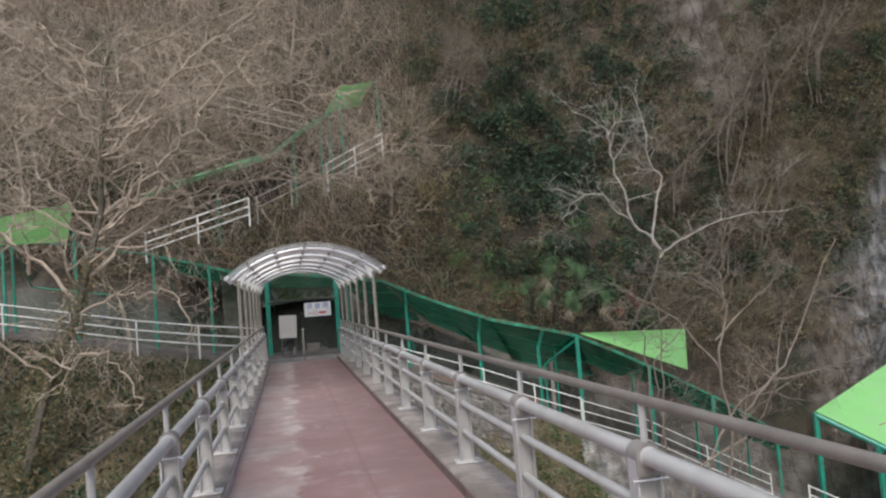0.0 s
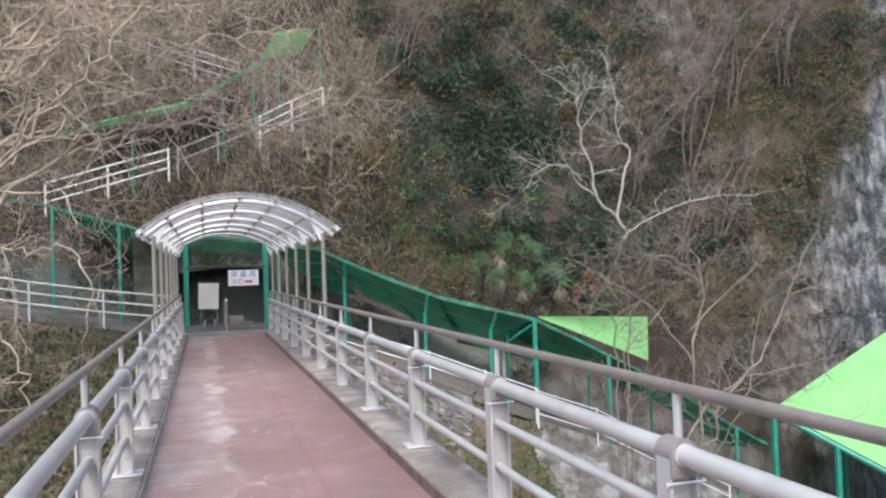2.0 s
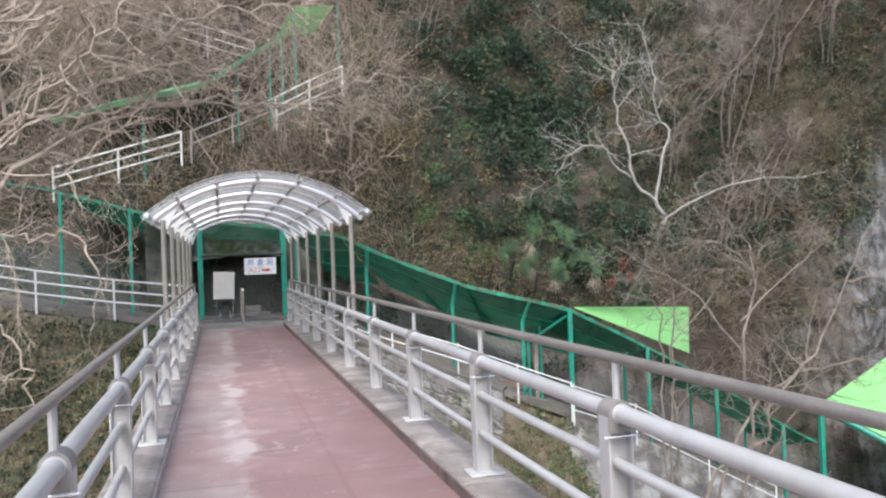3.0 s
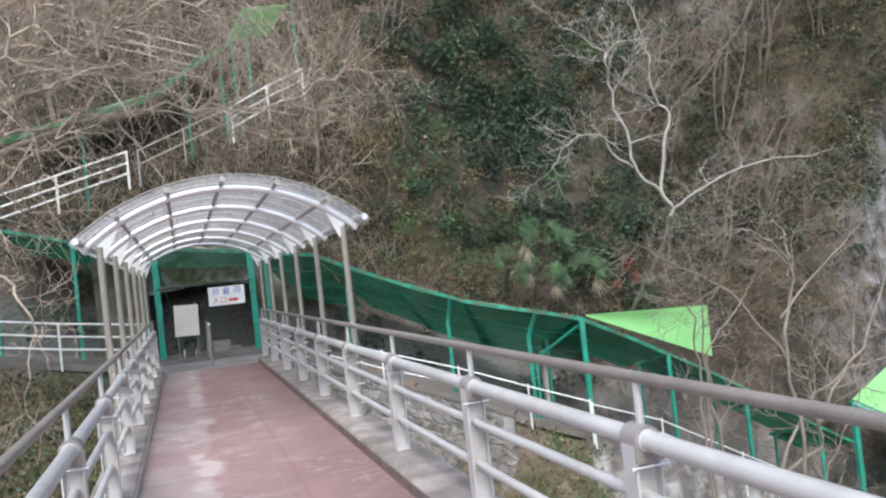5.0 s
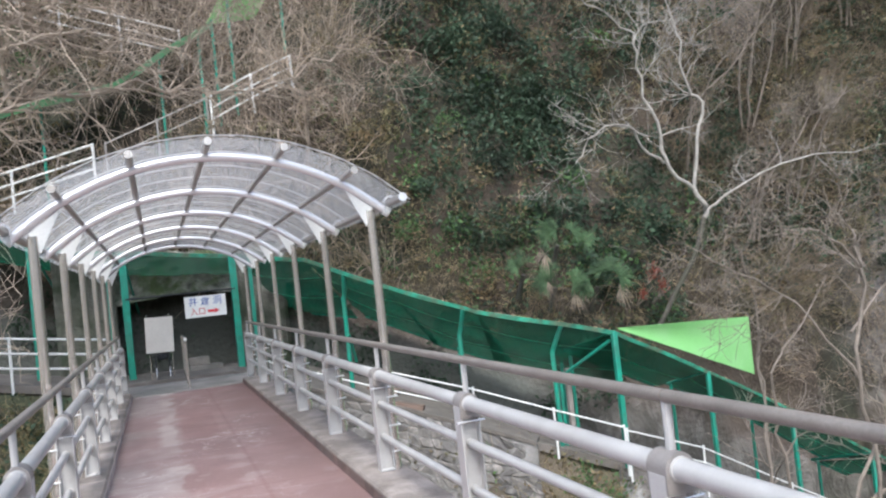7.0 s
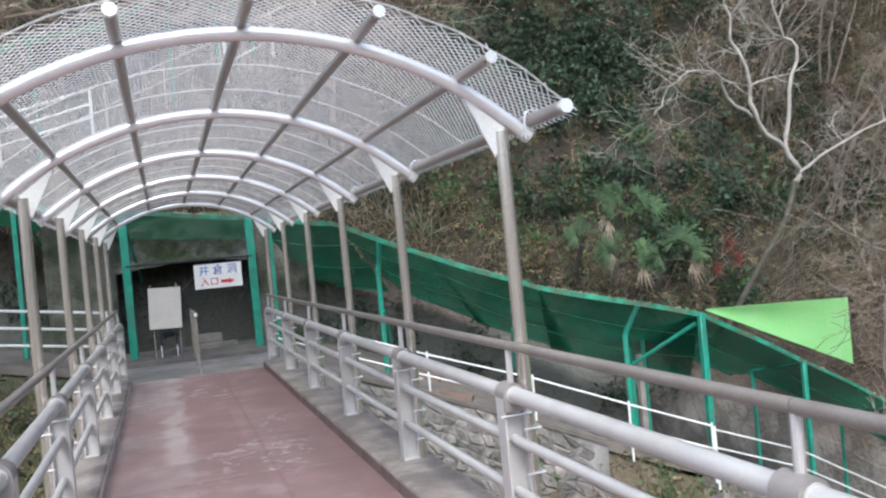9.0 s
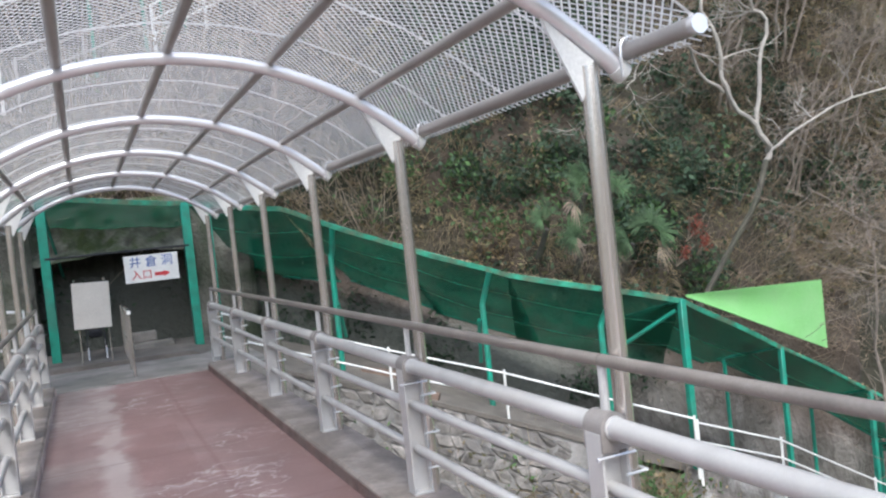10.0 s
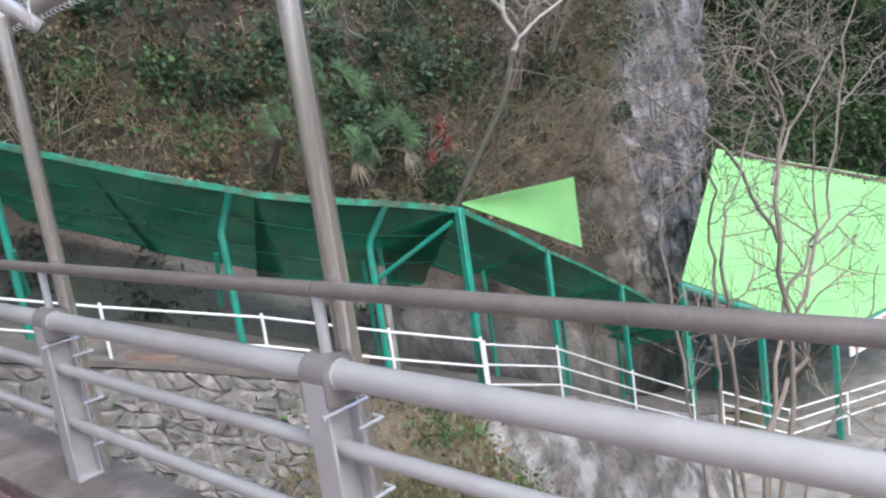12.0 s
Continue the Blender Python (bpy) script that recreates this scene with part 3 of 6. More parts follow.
def bridge_railing(x, out, ends):
    """Posts of H section with rounded caps, a thick top rail, two thin rails and an outer handrail. out: the side of the river."""
    r = thing("bridge_railing", (x, 10, 0.11), "grey-white painted steel bridge railing with brown handrail", "railing", group="bridge railings")
    ys = POST_Y + [ends]
    first = None
    for y in ys:
        if first is None:
            b = Build()
            for q in (-0.055, 0.055):
                b.box((x + q, y, 0.49), (0.012, 0.10, 0.76), 0.002)
            b.box((x, y, 0.49), (0.10, 0.010, 0.76))
            b.box((x, y, 0.118), (0.125, 0.11, 0.016), 0.004)
            first = [part("post", b, M_RAIL, r, "grey-white H-section post", smooth=False)]
            b = Build()
            prof = [(-0.060, 0.80)] + [(0.060 * math.cos(a), 0.885 + 0.060 * math.sin(a)) for a in np.linspace(math.pi, 0, 15)] + [(0.060, 0.80)]
            n = len(prof)
            b.add([(x + q[0], y - 0.06, q[1]) for q in prof] + [(x + q[0], y + 0.06, q[1]) for q in prof], [tuple(range(n)), tuple(range(2 * n - 1, n - 1, -1))] + [(i, i + n, (i + 1) % n + n, (i + 1) % n) for i in range(n)])
            first.append(part("post_cap", b, M_CAP, r, "rounded cap round the top rail, shaded grey-brown in its colour"))
            b = Build()
            b.tube([(x + out * 0.010, y, 0.92), (x + out * 0.012, y, 1.13)], 0.018, 8)
            first.append(part("handrail_stub", b, M_RAIL, r))
            b = Build()
            b.tube([(x - 0.082, y - 0.058, 0.782), (x + 0.085, y - 0.058, 0.782), (x + 0.09, y - 0.03, 0.782)], 0.0055, 6)
            b.tube([(x - 0.080, y - 0.058, 0.782), (x - 0.087, y - 0.058, 0.782)], 0.010, 6)
            first.append(part("bolt", b, M_RIB, r))
            for q in (-0.062, 0.062):
                b = Build()
                b.tube([(x, y + q, 0.885), (x, y + q * 1.12, 0.885)], 0.047, 14)
                first.append(part("rail_collar", b, M_RAIL, r, "pale collar where the rail meets the cap"))
            b = Build()
            b.box((x + 0.005, y - 0.01, 0.117), (0.25, 0.21, 0.016), 0.007)
            first.append(part("base_pad", b, M_PAD, r, "pale mortar pad under the post"))
            y_first = y
        else:
            for q in first[:-1] if y > 13.5 else first:
                twin(q, r, (0, y - y_first, 0))
    rail_parts = {}
    for ya, yb in zip(ys[:-1], ys[1:]):
        for name, z, rad, xx, mat in (("top_rail", 0.885, 0.041, x, M_RAIL), ("lower_rail", 0.65, 0.027, x, M_RAIL), ("lower_rail", 0.38, 0.027, x, M_RAIL), ("handrail", 1.13, 0.025, x + out * 0.012, M_HAND)):
            key = (name, z, round(yb - ya, 2))
            if key in rail_parts:
                twin(rail_parts[key][0], r, (0, ya - rail_parts[key][1], 0), name)
                continue
            b = Build()
            b.tube([(xx, ya + 0.003, z), (xx, yb - 0.003, z)], rad, 14 if rad > 0.03 else 10)
            rail_parts[key] = (part(name, b, mat, r, "thick grey-white top rail" if name == "top_rail" else "brown handrail pipe" if name == "handrail" else ""), ya)
    b = Build()
    b.box((x, ends + 0.11, 0.46), (0.10, 0.09, 0.90), 0.01)
    part("end_post", b, M_WHITE, r, "white end post")
    return r


bridge_railing(XR, 1, 25.9)
bridge_railing(XL, -1, 25.9)

# ---- arched wire-mesh canopy over the bridge's end ----
CX, EZ, HALF, RISE = 0.09, 2.20, 1.41, 0.54
RAD = (HALF * HALF + RISE * RISE) / (2 * RISE)
CZ = EZ + RISE - RAD
AMAX = math.asin(HALF / RAD)
CANOPY_Y = [15.89 + 2 * k for k in range(6)]
CF, CB = 15.47, 26.4


def arc(a, extra=0.0):
    return CX + (RAD + extra) * math.sin(a), CZ + (RAD + extra) * math.cos(a)


canopy = thing("arched_canopy", (CX, 20.8, 0.0), "arched pipe canopy covered with grey wire mesh", "canopy")
for px, s in ((XL - 0.085, -1), (XR + 0.085, 1)):
    b = Build()
    b.tube([(px, CANOPY_Y[0], -0.25), (px, CANOPY_Y[0], EZ + 0.03)], 0.036, 14)
    p0 = part("roof_post", b, M_STEEL, canopy, "shiny round steel roof post")
    b = Build()
    ex, ez = arc(s * AMAX * 0.975, 0.07)
    b.tube([(ex, CF + 0.015, ez), (ex, CB, ez)], 0.033, 12)
    part("eave_pipe", b, M_PURLIN, canopy, "grey eave pipe")
    b = Build()
    b.tube([(ex, CF, ez), (ex, CF + 0.03, ez)], 0.035, 12)
    part("end_cap", b, M_RIB, canopy, "shiny pipe end cap")
    b = Build()
    b.tube([(ex + 0.05 * math.cos(a), CANOPY_Y[0] - 0.05, ez + 0.05 * math.sin(a)) for a in np.linspace(-0.3, math.pi + 0.3, 9)], 0.006, 5)
    b.tube([(ex - 0.05 * s, CANOPY_Y[0] - 0.05, ez - 0.015), (ex - 0.05 * s, CANOPY_Y[0] - 0.05, ez - 0.10)], 0.006, 5)
    k0 = part("u_bolt", b, M_RIB, canopy, "small bright clip round the pipe")
    b = Build()
    xe, ze = arc(s * AMAX)
    xi, zi = arc(s * AMAX * 0.975)
    b.tube([(xi, CANOPY_Y[0], zi), (xe + s * 0.012, CANOPY_Y[0], ze - 0.004)], 0.041, 10)
    c0 = part("rib_end", b, M_WHITE, canopy, "white rib end cap")
    b = Build()
    x0 = px
    b.add([(x0 - 0.045 * s, CANOPY_Y[0] + d, EZ - 0.10) for d in (-0.006, 0.006)] + [(x0 - 0.20 * s, CANOPY_Y[0] + d, EZ + 0.22) for d in (-0.006, 0.006)] + [(x0 + 0.02 * s, CANOPY_Y[0] + d, EZ + 0.05) for d in (-0.006, 0.006)], [(0, 2, 4), (1, 5, 3), (0, 1, 3, 2), (2, 3, 5, 4), (4, 5, 1, 0)])
    g0 = part("gusset", b, M_WHITE, canopy, "white triangular gusset plate", smooth=False)
    clamps = []
    for z in (0.26, 0.47, 0.70):
        b = Build()
        b.tube([(px - s * 0.045, CANOPY_Y[0] - 0.042, z), (px + s * 0.05, CANOPY_Y[0] - 0.042, z), (px + s * 0.05, CANOPY_Y[0] + 0.042, z)], 0.006, 6)
        clamps.append(part("pipe_clamp", b, M_WHITE, canopy))
    for y in CANOPY_Y[1:]:
        for q in (p0, g0, c0, k0, *clamps):
            twin(q, canopy, (0, y - CANOPY_Y[0], 0))
b = Build()
b.tube([(arc(a)[0], CANOPY_Y[0], arc(a)[1]) for a in np.linspace(-AMAX, AMAX, 25)], 0.036, 10)
rib = part("rib", b, M_RIB, canopy, "bright galvanised arched rib")
for y in CANOPY_Y[1:]:
    twin(rib, canopy, (0, y - CANOPY_Y[0], 0))
for j in range(-2, 3):
    a = j * 0.54 / RAD
    b = Build()
    x, z = arc(a, 0.045)
    b.tube([(x, CF, z), (x, CB, z)], 0.027, 10)
    pu = part("purlin", b, M_PURLIN, canopy, "grey lengthwise pipe")
    b = Build()
    b.tube([(x, CF - 0.02, z), (x, CF + 0.02, z)], 0.0295, 10)
    part("end_cap", b, M_STEEL, pu)


def mesh_cover():
    """Diamond wire mesh bent over the ribs: two families of flat wires."""
    R, w, pitch = RAD + 0.08, 0.0062, 0.050
    smax = AMAX * RAD + 0.03
    vs, fs = [], []
    n = int((CB - CF + 2 * smax * 1.25) / pitch)
    for fam in (1, -1):
        for i in range(n):
            c = CF - (2 * smax * 1.25 if fam > 0 else 0) + i * pitch
            s = np.linspace(-smax, smax, 30)
            y = c + (s + smax) * 1.25 if fam > 0 else c - (smax + s) * 1.25
            ok = (y > CF - 0.03) & (y < CB + 0.03)
            if ok.sum() < 2:
                continue
            s, y = s[ok], y[ok]
            a = s / RAD
            x, z = CX + R * np.sin(a), CZ + R * np.cos(a) + 0.003 * fam
            o = len(vs)
            for q in range(len(s)):
                vs.append((x[q], y[q] - w, z[q]))
                vs.append((x[q], y[q] + w, z[q]))
            fs += [(o + 2 * q, o + 2 * q + 1, o + 2 * q + 3, o + 2 * q + 2) for q in range(len(s) - 1)]
    b = Build()
    b.v, b.f = vs, fs
    return b


part("wire_mesh", mesh_cover(), M_WIRE, canopy, "grey diamond wire mesh", smooth=False, kind="stuff")
for i in range(17):
    y = CF + 0.03 + i * 0.68
    b = Build()
    b.tube([(arc(a, 0.095)[0], y + 0.01 * math.sin(a * 40), arc(a, 0.095)[1]) for a in np.linspace(-AMAX - 0.01, AMAX + 0.01, 40)], 0.005, 5)
    part("mesh_seam", b, M_WIRE, canopy)


# ---- green netted canopy over the footpath ----


# front eave of the path canopy: x, y, z
EAVE = [(-9, 28.9, 4.6), (-4.7, 29.2, 3.8), (-2.0, 28.7, 3.0), (1.36, 28.4, 2.6), (2.8, 27.3, 2.3), (4.2, 26.0, 1.53), (5.72, 24.75, 0.82), (8.04, 23.44, 0.15), (10.4, 23.8, -1.0), (12.35, 23.68, -2.1), (14.27, 23.5, -3.35), (15.4, 23.6, -3.95)]
walkway = thing("netted_walkway_canopy", (4, 27, -1), "long green canopy of netting on green posts along the path", "canopy")
for i, (a, c) in enumerate(zip(EAVE[:-1], EAVE[1:])):
    a, c = Vector(a), Vector(c)
    d = (c - a).normalized()
    n = Vector((-d.y, d.x, 0)).normalized()
    rows = []
    deep, fall = (2.5, 0.22) if i in (1, 2) else (2.5, 0.60) if i < 7 else (1.7, 0.25)
    for u in np.linspace(0, 1, 9):
        q = a.lerp(c, u)
        sag = 0.10 * math.sin(math.pi * u)
        rows.append([q + n * w - Vector((0, 0, fall * w + sag * math.sin(math.pi * w / deep) + 0.03 * math.sin(8.5 * w + 1.3 * u + i) * min(1, w))) for w in np.linspace(0, deep, 22)])
    b = Build()
    b.sheet(rows, 0.012)
    if i >= 1:
        part("net_panel", b, M_NET, walkway, "sagging dark green net")
    for w in (0.75, 1.5):
        if i >= 3 and w < deep:
            b = Build()
            b.tube([r[round(w / deep * 21)] - Vector((0, 0, 0.012)) for r in rows], 0.007, 4)
            part("net_wire", b, M_FASCIA, walkway, "taut wire under the net")
    b = Build()
    b.tube([a, c], 0.024, 8)
    part("eave_pipe", b, M_GREEN, walkway, "green eave pipe")
    b = Build()
    back = n * deep - Vector((0, 0, deep * fall))
    b.tube([a + back, c + back], 0.025, 6)
    part("back_pipe", b, M_GREEN, walkway)
    if i >= 1:
        b = Build()
        hgt = 0.085 if i < 8 else 0.06
        b.sheet([[q - n * 0.03 + Vector((0, 0, 0.03 - hgt * k - 0.012 * math.sin(7 * u + i))) for k in (0, 0.5, 1)] for u, q in ((u, a.lerp(c, u)) for u in np.linspace(0, 1, 9))], 0.008)
        part("fascia", b, M_FASCIA, walkway, "bright green edge strip")
EX = np.array(EAVE)
for px in (-9.0, -4.7, -2.85, -0.98, 1.34, 3.4, 5.4, 7.05, 8.04, 10.4, 12.35, 14.27):
    p = Vector((px, float(np.interp(px, EX[:, 0], EX[:, 1])), float(np.interp(px, EX[:, 0], EX[:, 2]))))
    i = min(int(np.searchsorted(EX[:, 0], px + 0.01)), len(EX) - 1)
    d = (Vector(EAVE[i]) - Vector(EAVE[i - 1])).normalized()
    n = Vector((-d.y, d.x, 0)).normalized()
    foot = p.copy()
    foot.z = float(way_z(p.x)) - 0.05
    b = Build()
    if px in (3.4, 5.4, 7.05):
        f2 = foot + n * 0.3 - d * 0.12
        b.tube([f2, f2 + Vector((0, 0, p.z - f2.z - 0.62)), f2 + Vector((0, 0, p.z - f2.z - 0.5)) + d * 0.04, p + d * 0.14 - Vector((0, 0, 0.02))], 0.05, 8)
        part("canopy_post", b, M_GREEN, walkway, "green steel post with a bent top")
    else:
        w = 0.15 if px in (-0.98, 1.34) else 0.105 if px == 8.04 else 0.085
        b.box(((p.x + foot.x) / 2, (p.y + foot.y) / 2, (p.z + foot.z) / 2), (w, w, p.z - foot.z), 0.01)
        part("canopy_post", b, M_GREEN, walkway, "green steel post")
    b = Build()
    b.tube([p, p + (n * 2.5 - Vector((0, 0, 1.5)) if px < 8 else n * 1.7 - Vector((0, 0, 0.43)))], 0.028, 6)
    if px < 1.3 or px > 7.5:
        part("rafter", b, M_GREEN, walkway)
    if px > 6:
        b = Build()
        q = p + n * 1.5
        b.tube([Vector((q.x, q.y, foot.z)), q - Vector((0, 0, 0.90 if px < 8 else 0.38))], 0.04, 6)
        part("rear_post", b, M_GREEN, walkway)
for px, py in ((-1.3, 28.5), (1.68, 28.0)):
    b = Build()
    b.box((px, py, 1.22), (0.075, 0.075, 2.6), 0.008)
    part("canopy_post", b, M_GREEN, walkway, "slim green steel post")
# slanting braces at the bend
for p, q in (((8.0, 23.55, -0.02), (7.35, 24.6, -0.75)), ((7.35, 24.6, -0.75), (7.35, 24.6, -2.2)), ((3.55, 27.0, 0.55), (3.75, 27.4, -0.1)), ((5.6, 25.7, 0.05), (5.75, 26.1, -0.75))):
    b = Build()
    b.tube([p, q], 0.035, 7)
    part("brace", b, M_GREEN, walkway, "slanting green brace")
# lime sheet on the bay below the bend
b = Build()
_A, _B2, _C2 = Vector((8.2, 23.5, 0.17)), Vector((11.8, 24.05, -1.28)), Vector((11.86, 24.1, -0.02))
rows = []
for u in np.linspace(0, 1, 9):
    q0, q1 = _A.lerp(_B2, u), (_A + Vector((0, 0.02, 0.03))).lerp(_C2, u)
    rows.append([q0.lerp(q1, w) + Vector((0.02, 0.10, 0)) * math.sin(math.pi * w) * math.sin(math.pi * u) for w in np.linspace(0, 1, 6)])
b.sheet(rows, 0.012)
solo("tarp_sheet", b, M_LIME, "bright lime green sheet stretched over the canopy", "tarp", smooth=True)

# ---- ticket hut roof below the cliff ----
hut = thing("ticket_hut", (20.5, 25, -7.5), "open hut with a wide lime green sheet roof on green posts", "hut")
RL, RC, RP, RR = Vector((16.45, 24.6, -3.14)), Vector((19.0, 22.2, -5.0)), Vector((23.7, 26.8, -1.0)), Vector((28.4, 18.6, -3.95))
b = Build()
rows = []
for u in np.linspace(0, 1, 9):
    q0, q1 = RL.lerp(RP, u), RC.lerp(RR, u)
    rows.append([q0.lerp(q1, w) - Vector((0, 0, 0.25 * math.sin(math.pi * w) * math.sin(math.pi * u))) for w in np.linspace(0, 1, 9)])
b.sheet(rows, 0.02)
part("roof_sheet", b, M_LIME, hut, "wide lime green sheet roof")
b = Build()
for a, c in ((RL, RC), (RC, RR)):
    b.tube([a - Vector((0, 0, 0.12)), c - Vector((0, 0, 0.12))], 0.09, 8)
part("roof_beam", b, M_GREEN, hut, "green roof beam")
for q in (RL, RC, RC.lerp(RR, 0.45), RR, RL.lerp(RP, 0.5), RC.lerp(RL, 0.5)):
    b = Build()
    b.box((q.x, q.y, (q.z - 7.9) / 2), (0.14, 0.14, q.z + 7.8), 0.01)
    part("hut_post", b, M_GREEN, hut, "green steel post")



def spline(pts, n):
    """n + 1 points smoothly through pts."""
    pts = [Vector(p) for p in pts]
    out = []
    m = len(pts) - 1
    for i in range(n + 1):
        t = i / n * m
        k = min(int(t), m - 1)
        f = t - k
        a, b0, c, d = pts[max(k - 1, 0)], pts[k], pts[k + 1], pts[min(k + 2, m)]
        out.append(0.5 * ((2 * b0) + (c - a) * f + (2 * a - 5 * b0 + 4 * c - d) * f * f + (3 * b0 - a - 3 * c + d) * f ** 3))
    return out


# ---- railings beside the path and on the hillside ----
def pipe_railing(name, pts, height, bars, mat, label, group, rad=0.022, post_gap=2.0, post_rad=0.028):
    """Posts and level bars along a line of foot points."""
    pts = [Vector(p) for p in pts]
    r = thing(name, pts[0], label, "railing", group=group)
    for a, c in zip(pts[:-1], pts[1:]):
        for h in bars:
            b = Build()
            b.tube([a + Vector((0, 0, h)), c + Vector((0, 0, h))], rad, 7)
            part("bar", b, mat, r)
        n = max(1, round((c - a).length / post_gap))
        for i in range(n + (c is pts[-1])):
            q = a.lerp(c, i / n)
            b = Build()
            b.tube([q - Vector((0, 0, 0.15)), q + Vector((0, 0, height))], post_rad, 7)
            part("post", b, mat, r)
    return r


pipe_railing("path_railing", [(-16, 27.6, 2.7), (-9.0, 27.7, 1.45), (-5.1, 27.75, 0.62), (-3.2, 27.75, 0.3), (-1.35, 27.6, 0.05)], 1.03, (0.4, 0.7, 1.0), M_WHITE, "grey-white pipe railing beside the rising path", "path railings", 0.024, 2.0)
pipe_railing("path_railing", [(1.45, 26.9, -0.1), (3.9, 25.65, -1.0), (5.4, 24.6, -1.5), (6.7, 23.75, -2.02), (7.95, 23.3, -2.5)], 0.85, (0.42, 0.8), M_WHITE, "white pipe railing beside the sloping path", "path railings", 0.017, 2.1, 0.022)
pipe_railing("path_railing", [(8.0, 23.3, -2.62), (9.75, 23.35, -3.27), (11.8, 23.3, -4.4), (13.75, 23.2, -5.45)], 0.9, (0.25, 0.55, 0.85), M_WHITE, "white pipe railing beside the steps down", "path railings", 0.016, 2.0, 0.022)
pipe_railing("path_railing", [(15.0, 23.2, -6.0), (17, 22.6, -7.1), (21.0, 21.4, -7.6), (27, 21.2, -7.6)], 0.95, (0.35, 0.65, 0.92), M_WHITE, "white pipe railing before the hut", "path railings", 0.022, 2.0)
HR = "white pipe railing on the hillside stairway"
pipe_railing("hillside_railing", [(-5.3, 31.7, 3.85), (-1.5, 31.5, 4.95)], 0.95, (0.3, 0.6, 0.92), M_WHITE, HR, "hillside railings", 0.03, 1.6, 0.035)
pipe_railing("hillside_railing", [(-1.2, 31.6, 5.0), (1.4, 31.6, 6.1)], 0.95, (0.5, 0.9), M_PURLIN, "grey pipe railing on the hillside stairway", "hillside railings", 0.02, 1.6, 0.026)
pipe_railing("hillside_railing", [(1.5, 31.5, 6.1), (2.6, 31.4, 6.65), (3.7, 31.4, 7.15)], 0.95, (0.3, 0.6, 0.92), M_WHITE, HR, "hillside railings", 0.028, 1.3, 0.04)
pipe_railing("hillside_railing", [(-3.6, 33.4, 9.7), (0.9, 32.2, 8.1)], 0.95, (0.3, 0.6, 0.92), M_PURLIN, "grey pipe railing on the hillside stairway", "hillside railings", 0.022, 1.6, 0.026)

# green canopies of the hillside stairway
stair_roof = thing("stairway_canopy", (0, 32, 5), "green sheet canopy on thin green posts over the hillside stairway", "canopy")


def sheet4(a, c, d, e, sag, n=6, thick=0.012):
    a, c, d, e = (Vector(q) for q in (a, c, d, e))
    rows = []
    for u in np.linspace(0, 1, n):
        p, q = a.lerp(c, u), e.lerp(d, u)
        rows.append([p.lerp(q, w) - Vector((0, 0, sag * math.sin(math.pi * u) * math.sin(math.pi * w))) for w in np.linspace(0, 1, n)])
    return Build().sheet(rows, thick)


part("roof_sheet", sheet4((1.6, 31.9, 9.1), (2.2, 31.8, 10.1), (3.7, 32.6, 10.5), (3.0, 32.6, 9.5), 0.08), M_LIME, stair_roof, "faded green roof sheet")
part("roof_sheet", sheet4((-4.2, 31.3, 6.45), (-0.8, 31.3, 7.35), (-0.9, 32.7, 7.75), (-4.3, 32.7, 6.85), 0.1), M_OLDNET, stair_roof, "faded green roof sheet")
part("roof_sheet", sheet4((-0.7, 31.3, 7.35), (1.6, 31.5, 8.9), (1.4, 32.6, 9.2), (-0.8, 32.6, 7.75), 0.1), M_NET, stair_roof, "dark green net roof")
for a, c in (((-5.2, 31.0, 6.2), (-0.8, 31.0, 7.35)), ((-0.8, 31.0, 7.35), (1.7, 31.2, 9.0))):
    a, c = Vector(a), Vector(c)
    b = Build()
    b.sheet([[a.lerp(c, u) - Vector((0, -0.06 * k, 0.16 * k + 0.03 * math.sin(9 * u))) for k in (0, 0.5, 1)] for u in np.linspace(0, 1, 10)], 0.01)
    part("edge_strip", b, M_OLDNET, stair_roof, "faded light green edge strip")
for x, y, z0, z1 in ((-2.65, 31.9, 4.2, 7.1), (0.3, 31.9, 5.6, 8.2), (1.35, 31.7, 6.0, 8.9), (1.75, 31.8, 6.2, 9.2), (2.2, 31.7, 6.4, 9.9), (3.75, 32.2, 7.1, 10.4)):
    b = Build()
    b.tube([(x, y, z0), (x, y, z1)], 0.035, 7)
    part("canopy_post", b, M_GREEN, stair_roof, "thin green post")
side_roof = thing("path_shelter", (-8.5, 28.5, 1.5), "lime green sheet shelter beside the rising path", "shelter")
part("roof_sheet", sheet4((-13.5, 27.5, 4.4), (-6.85, 28.0, 5.55), (-7.15, 28.3, 4.35), (-12, 27.8, 4.3), 0.06), M_LIME, side_roof, "bright lime green sheet")
for x in (-9.1, -6.95):
    b = Build()
    b.box((x, 28.3, 2.9), (0.09, 0.09, 3.6), 0.008)
    part("canopy_post", b, M_GREEN, side_roof, "green steel post")


# ---- entrance: sign, notice board, wheelchair, pole, steps ----
def lettering(text, size, at, rx, rz, mat, parent, label, name="lettering"):
    cu = bpy.data.curves.new("text", "FONT")
    cu.body, cu.size, cu.extrude, cu.align_x, cu.align_y = text, size, 0.002, "CENTER", "CENTER"
    tmp = new("text_source", cu)
    me = bpy.data.meshes.new_from_object(tmp.evaluated_get(bpy.context.evaluated_depsgraph_get()))
    bpy.data.objects.remove(tmp)
    ob = new(name, me)
    me.materials.clear()
    me.materials.append(mat)
    ob.parent = parent
    ob.matrix_basis = Matrix.Translation(Vector(at) - BASE[parent.name]) @ pose(0, 0, 0, rx, 0, rz)
    BASE[ob.name] = BASE[parent.name]
    return tagged(ob, label)


